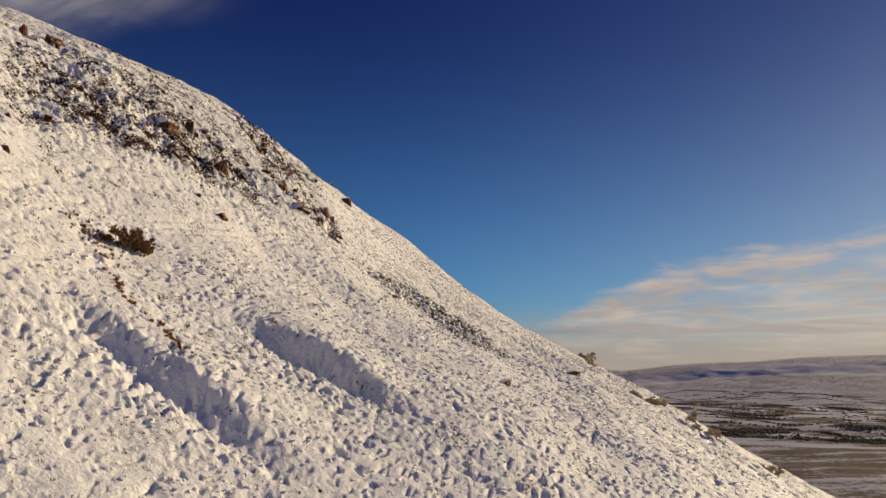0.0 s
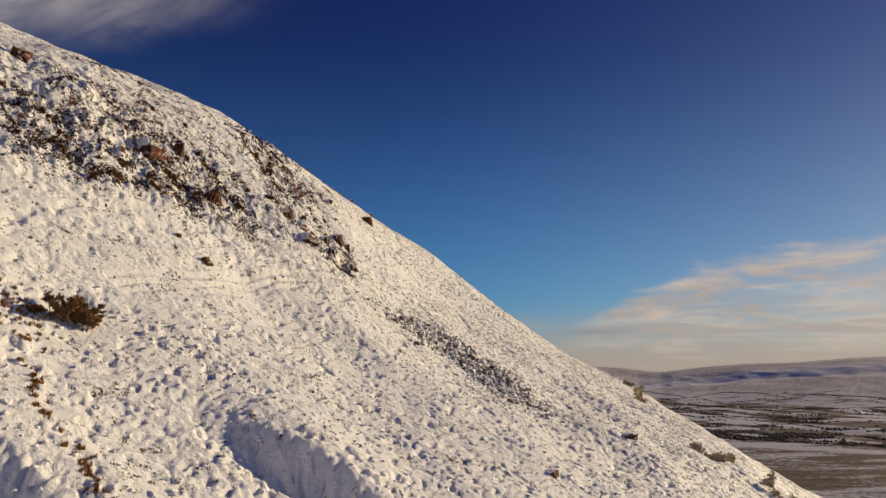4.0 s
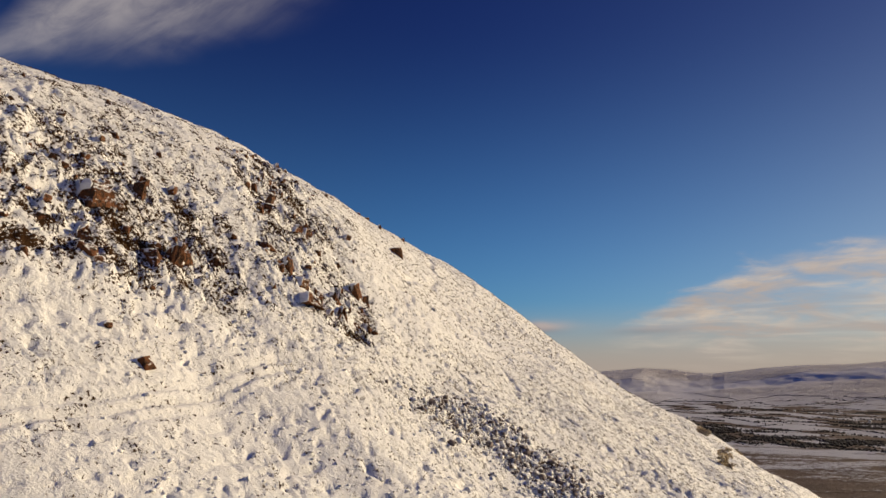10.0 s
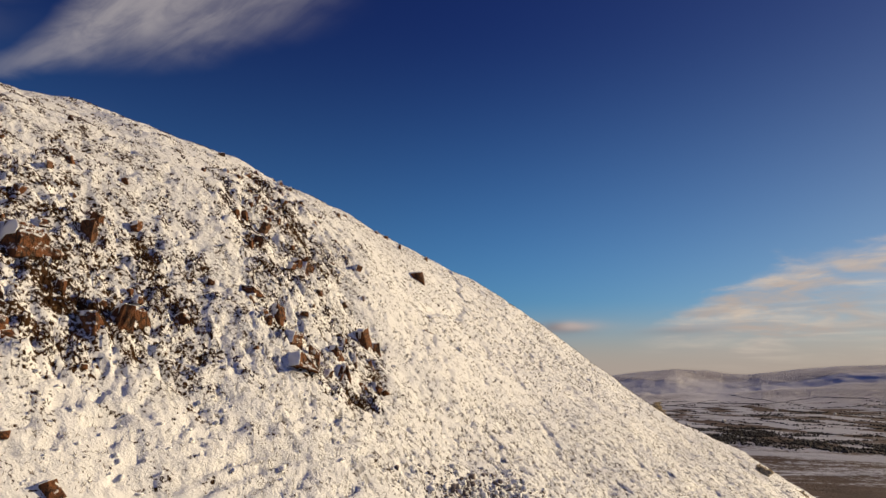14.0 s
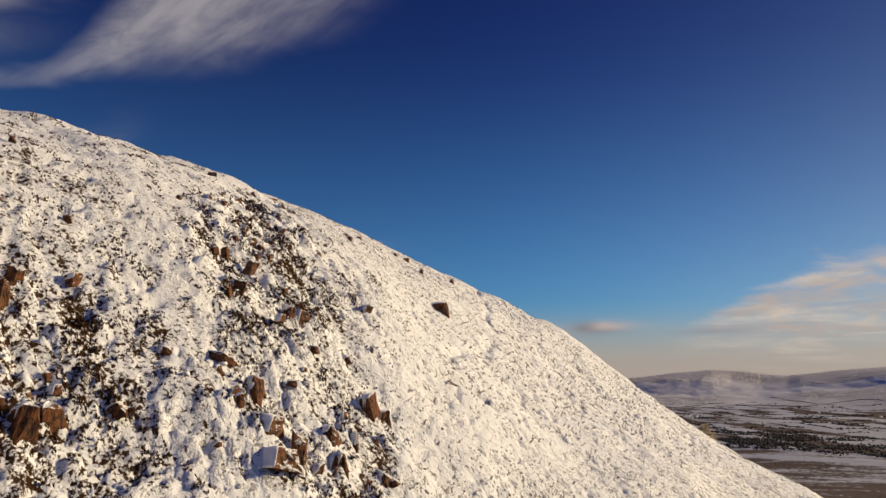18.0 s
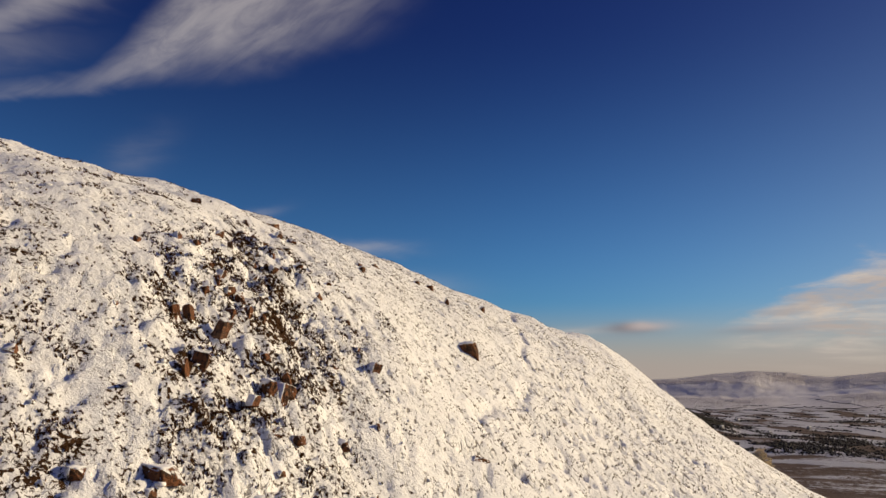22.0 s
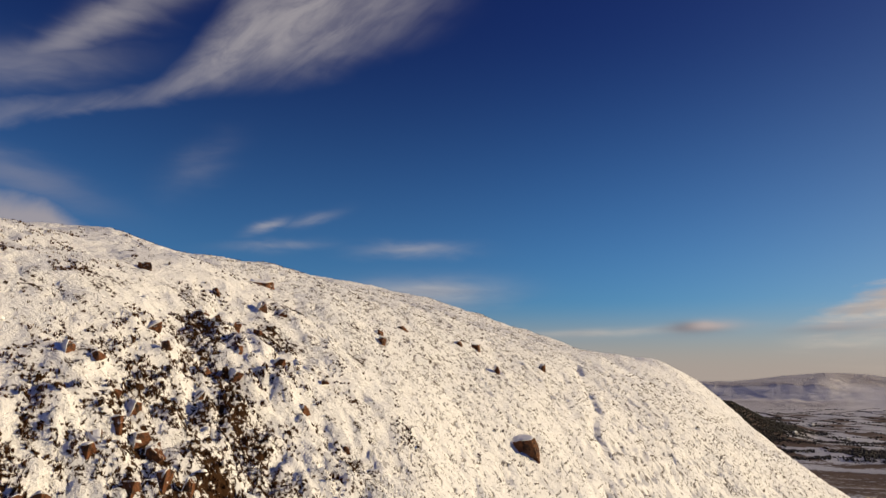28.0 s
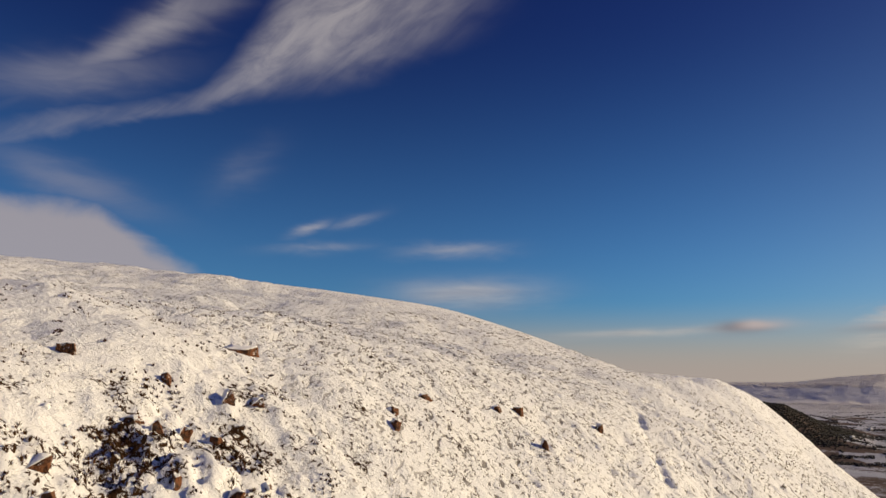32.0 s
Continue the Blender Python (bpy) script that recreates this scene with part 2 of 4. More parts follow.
# rock: rusty sandstone, rough faces with dark lichen
def sandstone(name, grey_from):
    """Weathered rock; the higher grey_from, the fewer grey stones among the rusty ones."""
    mat, n_, b_ = material(name, 0.86, 0.2)
    p_ = n_.n("ShaderNodeTexCoord").outputs["Object"]
    hue = n_.n("ShaderNodeObjectInfo").outputs["Random"]
    warm = n_.mix(n_.noise(p_, 3.3, 6.0, 0.66, 0.6), (0.05, 0.020, 0.012), (0.29, 0.115, 0.045))
    grey = n_.mix(n_.noise(p_, 3.0, 5.0), (0.07, 0.05, 0.04), (0.22, 0.15, 0.10))
    stone = n_.mix(n_.step(n_.m("ADD", hue, n_.m("MULTIPLY", n_.noise(p_, 1.2, 2.0), 0.5)), grey_from, grey_from + 0.5), warm, grey)
    lichen = n_.step(n_.noise(p_, 5.0, 6.0, 0.7), 0.50, 0.62)
    crack = n_.step(n_.noise(n_.scale(p_, (1.0, 1.0, 0.35)), 5.0, 4.0, 0.6, 1.2), 0.56, 0.60)
    bare_ = n_.mix(n_.m("MULTIPLY", n_.m("MAXIMUM", lichen, crack), 0.8), stone, (0.035, 0.026, 0.02))
    upward = n_.split(n_.n("ShaderNodeNewGeometry").outputs["Normal"])[2]
    dust = n_.step(n_.m("ADD", n_.m("MULTIPLY", upward, 0.45), n_.noise(position(n_), 5.0, 5.0, 0.65)), 0.74, 0.82)
    n_.put(b_.inputs["Base Color"], n_.mix(dust, bare_, (0.82, 0.82, 0.82)))
    bump(n_, b_, n_.m("SUBTRACT", n_.noise(n_.scale(p_, (1.0, 1.0, 0.6)), 4.5, 6.0, 0.68), n_.m("MULTIPLY", crack, 0.4)), 1.0, 0.16)
    return mat


ROCK = sandstone("rusty_sandstone", 1.05)
RUST = sandstone("orange_sandstone", 1.6)

SNOW, n_, b_ = material("settled_snow", 0.6, 0.25)
p_ = position(n_)
n_.put(b_.inputs["Base Color"], n_.mix(n_.noise(p_, 2.0, 4.0), (0.86, 0.85, 0.84), (0.78, 0.78, 0.79)))
bump(n_, b_, n_.noise(p_, 9.0, 4.0, 0.55), 0.4, 0.06)


def plain(name, dark, light, grain, rough=0.85):
    mat, net, bsdf = material(name, rough, 0.15)
    p = position(net)
    shade = net.n("ShaderNodeNewGeometry").outputs["Random Per Island"]
    base = net.mix(net.m("ADD", net.m("MULTIPLY", net.noise(p, grain, 4.0), 0.5), net.m("MULTIPLY", shade, 0.5)), dark, light)
    net.put(bsdf.inputs["Base Color"], base)
    return mat


HEATHER = plain("heather_stems", (0.022, 0.010, 0.005), (0.14, 0.064, 0.024), 2.0)
GRASS = plain("dead_grass", (0.055, 0.036, 0.020), (0.30, 0.20, 0.10), 3.0)
# tan picked to match shaded dips in the snow as well as stems
RUSH_SHADE = plain("rushes_and_dip_shade", (0.10, 0.075, 0.05), (0.30, 0.23, 0.15), 3.0)
BRACKEN = plain("rusty_bracken", (0.16, 0.07, 0.02), (0.40, 0.20, 0.06), 3.0)
THICKET = plain("brown_thicket", (0.12, 0.06, 0.03), (0.42, 0.25, 0.12), 3.0)
BARK = plain("thorn_bark", (0.05, 0.038, 0.028), (0.17, 0.125, 0.085), 6.0)
FROST = plain("frosted_twigs", (0.52, 0.42, 0.28), (0.84, 0.74, 0.55), 4.0)
# lifted above near-black so some distance haze is in the colour
WOOD = plain("bare_winter_trees", (0.018, 0.017, 0.021), (0.046, 0.041, 0.043), 0.05)
FIR = plain("dark_conifers", (0.012, 0.012, 0.012), (0.030, 0.027, 0.024), 0.05)
SCREE, n_, b_ = material("grey_scree", 0.85, 0.15)
isle = n_.n("ShaderNodeNewGeometry").outputs["Random Per Island"]
p_ = position(n_)
rubble = n_.mix(n_.noise(p_, 4.0, 4.0), (0.07, 0.055, 0.055), (0.26, 0.215, 0.205))
n_.put(b_.inputs["Base Color"], n_.mix(n_.step(n_.m("ADD", isle, n_.m("MULTIPLY", n_.noise(p_, 3.0, 3.0), 0.6)), 0.62, 0.80), rubble, (0.80, 0.80, 0.81)))
bump(n_, b_, n_.noise(p_, 12.0, 4.0), 0.5, 0.05)
WALLS = plain("whitewashed_wall", (0.34, 0.32, 0.30), (0.55, 0.53, 0.50), 0.8)
SLATE = plain("snowy_slates", (0.45, 0.45, 0.48), (0.7, 0.7, 0.72), 0.8)
DARK = plain("dark_opening", (0.03, 0.03, 0.035), (0.05, 0.05, 0.055), 1.0)

# ---- the ground: one sheet from the hillside over the valley to the far fells ----
def hashed(ix, iy, seed):
    h = (ix.astype(np.int64) * 374761393 + iy.astype(np.int64) * 668265263 + seed * 974634777) & 0xFFFFFFFF
    h = ((h ^ (h >> 13)) * 1274126177) & 0xFFFFFFFF
    h = h ^ (h >> 16)
    return (h & 0xFFFFFF) / float(0xFFFFFF)


def bumps(x, y, size, seed):
    """Smooth noise from -1 to 1, with features of that size in metres."""
    u, v = x / size, y / size
    i, j = np.floor(u), np.floor(v)
    a, b = u - i, v - j
    total = 0.0
    fa, fb = a * a * a * (a * (a * 6 - 15) + 10), b * b * b * (b * (b * 6 - 15) + 10)
    for di in (0, 1):
        for dj in (0, 1):
            turn = hashed(i + di, j + dj, seed) * 6.2832
            g = np.cos(turn) * (a - di) + np.sin(turn) * (b - dj)
            total = total + g * (fa if di else 1 - fa) * (fb if dj else 1 - fb)
    return total * 1.5


def domes(x, y, size, seed):
    """Rounded tussocks with creases between them, 0 to 1."""
    u, v = x / size, y / size
    i, j = np.floor(u), np.floor(v)
    best = np.full(np.shape(u), 9.0)
    for di in (-1, 0, 1):
        for dj in (-1, 0, 1):
            cx, cy = i + di + 0.15 + 0.7 * hashed(i + di, j + dj, seed), j + dj + 0.15 + 0.7 * hashed(i + di, j + dj, seed + 7)
            best = np.minimum(best, (u - cx) ** 2 + (v - cy) ** 2)
    return np.clip(1.0 - best * 1.35, 0.0, 1.0)


def ease(v, lo, hi):
    t = np.clip((v - lo) / (hi - lo), 0.0, 1.0)
    return t * t * (3 - 2 * t)


# heights of the hill on a wide lattice, 12 m by 20 m, smoothed by a cubic spline
LATTICE = [
    [32.4, 35.0, 36.3, 35.7, 34.4, 33.4, 35.5, 36.4, 36.4, 36.8],
    [22.8, 27.7, 31.6, 32.5, 31.6, 32.2, 34.7, 36.2, 35.8, 34.6],
    [12.4, 19.3, 26.2, 29.7, 28.6, 29.2, 31.9, 33.2, 32.3, 32.2],
    [1.6, 8.3, 15.7, 28.8, 32.5, 28.2, 26.7, 29.2, 27.0, 28.1],
    [-7.6, -2.1, 4.7, 14.8, 19.6, 24.5, 25.9, 23.1, 26.6, 33.7],
    [-13.5, -6.6, 1.2, 2.3, 9.3, 12.1, 18.3, 16.3, 18.7, 27.9],
    [-17.4, -10.8, -3.6, 0.2, 2.4, 5.4, 7.1, 7.9, 9.4, 11.8],
    [-20.7, -15.1, -10.1, -7.0, -2.4, -0.4, 2.5, 0.4, 1.9, 5.5],
    [-24.1, -19.3, -15.2, -12.8, -10.2, -8.8, -7.0, -5.5, -4.2, -2.7],
    [-27.7, -23.8, -20.3, -17.8, -16.1, -15.2, -13.2, -11.9, -9.7, -8.6],
]
# slight swells and hollows of the slope: place and height
SWELLS = [(1.5, 168.7, -1.56), (-105.8, 119.0, -0.79), (-95.8, 121.1, 0.19), (-24.8, 70.8, -0.74), (-26.0, 80.0, -0.41), (-12.7, 80.0, -0.52), (-10.0, 105.4, 0.29), (-19.9, 71.8, -0.12), (-25.5, 58.7, -0.54), (-68.0, 124.6, 0.88)]
LATTICE = np.array(LATTICE)


def spline(u, n):
    """Cubic spline weights on n controls, carried on straight past the ends."""
    c = np.clip(u, 1.0, n - 2 - 1e-6)
    i = np.floor(c).astype(int)
    f = c - i
    d = u - c
    w = [(1 - f) ** 3 / 6, (3 * f ** 3 - 6 * f ** 2 + 4) / 6, (-3 * f ** 3 + 3 * f ** 2 + 3 * f + 1) / 6, f ** 3 / 6]
    s = [-(1 - f) ** 2 / 2, (9 * f ** 2 - 12 * f) / 6, (-9 * f ** 2 + 6 * f + 3) / 6, f ** 2 / 2]
    return [(np.clip(i - 1 + k, 0, n - 1), w[k] + s[k] * d) for k in range(4)]


def hill(x, y):
    """The broad shape of the hillside."""
    z = 0.0
    for i, wi in spline((x + 60.0) / 12.0, 10):
        for j, wj in spline((y + 4.0) / 20.0, 10):
            z = z + LATTICE[i, j] * wi * wj
    for cx, cy, rise in SWELLS:
        z = z + rise * np.exp(-((x - cx) / 5.0) ** 2 - ((y - cy) / 7.0) ** 2)
    z = z - 0.0035 * np.maximum(0, y - 140) ** 2 / (1 + np.exp(-np.clip((x + 34) / 5, -50, 50)))
    top = 52.0
    return np.where(z > top - 8, top - 8 + 8 * np.tanh((z - top + 8) / 8), z)


def blob(x, y, cx, cy, rx, ry, turn=0.0):
    c, s = math.cos(radians(turn)), math.sin(radians(turn))
    u, v = ((x - cx) * c + (y - cy) * s) / rx, (-(x - cx) * s + (y - cy) * c) / ry
    return np.exp(-(u * u + v * v))


def near_line(x, y, pts, width):
    """1 on the broken line through pts, fading over width."""
    best = np.full(np.shape(x), 1e9)
    for (ax, ay), (bx, by) in zip(pts, pts[1:]):
        lx, ly = bx - ax, by - ay
        t = np.clip(((x - ax) * lx + (y - ay) * ly) / (lx * lx + ly * ly), 0, 1)
        best = np.minimum(best, (x - ax - t * lx) ** 2 + (y - ay - t * ly) ** 2)
    return np.exp(-best / (width * width))


# craggy, heathery ground: centre, half sizes, turn, weight
CRAGS = [(-18.5, 45, 5.5, 6.5, 0, 1.0), (-16, 47, 4, 4, 0, 0.8), (-12, 54, 2.6, 4, 20, 0.9), (-9.8, 56, 1.6, 4.0, 10, 1.0), (-24, 42, 5, 8, 0, 0.6),
         (-14.5, 58.5, 2.0, 4.5, 25, 0.9), (-16.5, 62, 2.2, 7, 20, 1.15), (-18, 58, 1.5, 3.5, 10, 0.9), (-19.5, 67, 2.6, 6, 10, 0.7), (-14.5, 66, 1.6, 6, 20, 0.6), (-22, 36, 4, 6, 0, 0.5)]
TRACK = [(-12.5, 101.6), (-11.0, 95.3), (-9.8, 91.9), (-10.0, 88.9), (-9.1, 87.6), (-8.6, 85.0), (-8.4, 81.6), (-8.7, 78.5), (-9.5, 74.1), (-9.7, 71.8), (-8.9, 70.4)]
TRAIL = [(-14.6, 34.2), (-14.0, 35.9), (-13.1, 37.6), (-12.0, 40.5), (-11.2, 43.2), (-10.3, 46.0), (-9.4, 47.7)]


def craggy(x, y):
    total = 0.0
    for cx, cy, rx, ry, turn, weight in CRAGS:
        total = total + weight * blob(x, y, cx, cy, rx, ry, turn)
    # clean snow below the foot of the crags
    below = (x + 17.6) * 0.86 - (y - 41.0) * 0.516
    return np.clip(total, 0, 1.2) * (1 - 0.85 * ease(below, 0.2, 2.4))


GULLIES = [  # weight, width, way
    (1.1, 0.8, [(-19.1, 65.6), (-17.7, 64.6), (-16.7, 63.9), (-15.7, 62.1), (-15.1, 60.6), (-14.6, 59.6)]),
    (0.9, 0.30, [(-15.8, 63.4), (-14.5, 63.0), (-13.7, 62.6), (-13.2, 62.3)]),
    (1.0, 0.50, [(-17.5, 57.5), (-16.9, 57.4), (-15.8, 56.8), (-15.8, 56.2)]),
    (1.0, 0.55, [(-18.0, 49.7), (-16.9, 49.5), (-15.7, 49.0), (-15.4, 48.2)]),
    (0.7, 0.40, [(-18.2, 52.2), (-16.7, 51.7), (-15.8, 51.6)]),
    (0.9, 0.55, [(-19.7, 44.9), (-17.2, 44.7), (-16.1, 46.6), (-15.3, 48.9)]),
    (0.7, 0.50, [(-16.4, 56.4), (-14.9, 55.4), (-14.2, 57.6)]),
    (0.7, 0.40, [(-15.2, 72.4), (-14.1, 70.6), (-13.3, 69.1)]),
    (0.9, 0.32, [(-19.5, 68.7), (-19.0, 69.3), (-17.9, 70.5)]),
    (0.9, 0.36, [(-20.5, 66.1), (-19.5, 66.3), (-18.7, 66.4)]),
    (0.8, 0.50, [(-18.8, 41.3), (-17.4, 41.4), (-16.6, 43.5)]),
    (0.7, 0.55, [(-21.5, 38.0), (-19.1, 39.1), (-16.9, 42.0), (-15.3, 47.5)]),
    (0.65, 0.55, [(-17.2, 47.0), (-16.6, 46.2), (-15.9, 44.6)]),
    (0.55, 0.5, [(-19.0, 47.0), (-18.0, 46.2), (-17.6, 44.8)]),
    (0.9, 0.45, [(-10.2, 59.5), (-9.4, 56.5), (-9.2, 54.0)]),
]


def dark_bands(x, y):
    """Gullies of bare heather and broken rock that hold little snow."""
    wob = x + 0.5 * bumps(x, y, 2.0, 81) + 0.3 * bumps(x, y, 0.9, 82)
    b = 0.0
    for weight, width, line in GULLIES:
        b = np.maximum(b, weight * near_line(wob, y, line, width))
    return b * np.clip(0.65 + 0.9 * bumps(x, y, 1.3, 83), 0, 1)


def scree_at(x, y):
    return np.clip(1.4 * blob(x, y, -3.6, 54.5, 1.4, 3.4, -32) + 1.4 * blob(x, y, 0.4, 55.0, 2.6, 3.2, 40) + 0.55 * blob(x, y, 2.4, 52.5, 2.6, 3.6, 30), 0, 1)


def hill_detail(x, y, fine=1.0):
    """Small relief of the snow: tussocks, hollows, crags, trodden tracks."""
    crag = craggy(x, y)
    smooth = ease(y - 2.2 * x, 70, 88) * ease(x, -13.5, -8.5) * 0.86 + ease(y, 62, 71) * ease(-x, 13.5, 18.5) * 0.90
    # wind has drawn the snow out along the contours
    along, across = 0.55 * x + 0.835 * y, 0.835 * x - 0.55 * y
    wx, wy = across + 0.30 * bumps(x, y, 1.7, 11), 0.55 * along + 0.35 * bumps(x, y, 1.7, 12)
    drift = ease(-x, 13, 19) * ease(y, 46, 56)
    d = 0.55 * bumps(x, y, 9.0, 1) + (0.30 - 0.20 * ease(-y, -46, -34)) * bumps(x, y, 3.6, 2)
    # a fairly even crust, broken by small sharp-edged pits
    tuss = 0.045 * domes(wx, wy, 0.66, 3) + 0.07 * bumps(wx, wy, 0.85, 5) + 0.04 * bumps(wx, wy, 0.40, 6) + 0.018 * bumps(wx, wy * 1.2, 0.22, 13) + drift * 0.18 * bumps(wx, 0.5 * wy, 0.75, 15)
    jag = 0.10 * bumps(x, y, 0.35, 26)
    # long shallow furrows that follow the slope's contours
    furrow = ease(y, 30, 36) * ease(-y, -58, -50) * ease(-x, 5, 9) * ease(x, -22, -16)
    tuss = tuss - furrow * (0.34 * np.clip(bumps(across + jag, 0.20 * along, 0.42, 93) - 0.20, 0, 1) + 0.30 * np.clip(bumps(across - jag, 0.30 * along, 0.26, 94) - 0.22, 0, 1))
    tuss = tuss - (0.62 - 0.2 * drift) * np.clip(bumps(wx + jag, wy - jag, 0.48, 19) - 0.29 + 0.15 * bumps(x, y, 2.0, 36), 0, 1) - (0.46 - 0.14 * drift) * np.clip(bumps(wx - jag, wy * 1.15 + jag, 0.27, 20) - 0.25, 0, 1)
    near = ease(-y, -46, -34) * ease(x, -19, -15)
    shed = 0.16 * bumps(x, y, 2.4, 34) + 0.12 * bumps(x, y, 0.9, 35)
    tuss = (1 - 0.85 * near) * tuss + near * (0.04 * bumps(x, y, 0.9, 27) + 0.02 * domes(x + jag, y, 0.40, 28) - 0.50 * np.clip(bumps(wx + jag, 0.8 * wy + jag, 0.44, 30) - 0.34 + shed, 0, 1) - 0.55 * np.clip(bumps(1.3 * wx - jag, wy + jag, 0.25, 29) - 0.30 + shed, 0, 1) + 0.07 * np.abs(bumps(wx, wy, 0.6, 33)))
    tuss = fine * tuss * (1 - 0.5 * near_line(x, y, TRAIL, 0.9))
    d = d + tuss * (1 - smooth) * (0.8 + 0.35 * bumps(x, y, 6.0, 7))
    upper = ease(y, 62, 71) * ease(-x, 13.5, 18.5)
    d = d + upper * (0.10 * bumps(0.7 * x, y, 1.5, 87) - 0.16 * np.clip(np.abs(bumps(0.6 * x + jag, y, 2.2, 88)) * -4 + 0.35, 0, 1))
    d = d + fine * (smooth - 0.55 * upper) * (0.045 * bumps(x * 1.3, 0.7 * y, 0.6, 5) + 0.02 * bumps(x, y * 0.6, 0.36, 6) - 0.55 * np.clip(bumps(x + jag + 0.12 * y, y * 0.36, 0.36, 14) - 0.20, 0, 1))
    d = d + fine * crag * (0.40 * bumps(x, y, 2.2, 8) + 0.36 * np.abs(bumps(x, y, 1.05, 9)) + 0.28 * np.abs(bumps(x, y, 0.5, 10)) + 0.14 * bumps(x, y, 0.26, 16))
    # shaded banks above small hollows
    d = d + 1.25 * bank(x, y, -5.4, 29.0, 3.1, 1.15, -14) + 0.80 * bank(x, y, -9.0, 22.3, 3.7, 1.05, -15)
    pitted = np.clip(blob(x, y, -8.6, 22.3, 4.2, 1.3, -15) + 0.7 * blob(x, y, -5.2, 28.4, 3.6, 1.5, -14), 0, 1)
    d = d - pitted * (0.34 * np.clip(bumps(wx + jag, 0.8 * wy - jag, 0.45, 95) - 0.08, 0, 1) + 0.32 * np.clip(bumps(wx - jag, wy + jag, 0.26, 96) - 0.10, 0, 1))
    lumpy = blob(x, y, -5.6, 28.6, 5.0, 2.2, -14) + blob(x, y, -9.7, 22.2, 4.2, 2.2, -12)
    d = d + lumpy * (0.10 * bumps(wx, wy, 0.9, 17) + 0.15 * np.abs(bumps(x, y, 0.40, 18)) + 0.10 * bumps(x, y, 0.25, 37))
    # a trodden line in the snow and a narrow trail along the slope
    steps = 0.65 + 0.5 * bumps(x, y, 0.55, 21)
    d = d - 0.52 * steps * np.clip(0.75 + 1.3 * bumps(x, y, 3.5, 89), 0.15, 1) * near_line(x + 0.15 * bumps(x, y, 2.5, 22), y, TRACK, 0.27)
    for shift, deep in ((-0.42, 0.10), (0.05, 0.20), (0.5, 0.16)):
        d = d - deep * near_line(x + shift + 0.08 * bumps(x, y, 3.0, 25), y + 0.08 * bumps(x, y, 2.0, 23), TRAIL, 0.12)
    d = d - 0.55 * near_line(x, y + 0.2 * bumps(x, y, 1.0, 24), [(-9.3, 66.9), (-8.5, 68.4), (-7.2, 69.4)], 0.3)
    d = d - 0.7 * blob(x, y, 0.5, 149, 5, 10)
    return d - 0.12 - 0.26 * crag


def bank(x, y, cx, cy, long, wide, turn):
    c, s = math.cos(radians(turn)), math.sin(radians(turn))
    u, v = ((x - cx) * c + (y - cy) * s) / long, (-(x - cx) * s + (y - cy) * c) / wide
    v = v + 0.10 * bumps(x, y, 2.2, 31) + 0.05 * bumps(x, y, 0.7, 32)
    across = np.where(v < 0, -0.4 * np.exp(-(v / 0.4) ** 2), -0.4 + ease(v, 0, 1.1)) - 0.6 * ease(v, 1.2, 4.5)
    return across * np.exp(-u * u * (0.6 + 0.4 * u * u))


def spur(a, r):
    """A wooded spur running out into the valley behind the hill's shoulder."""
    return np.interp(a, [-30, -6, 3, 5.6, 8.3], [60, 88, 62, 24, 0]) * np.exp(-((r - 1650) / 190) ** 2) * ease(a, -60, -30)


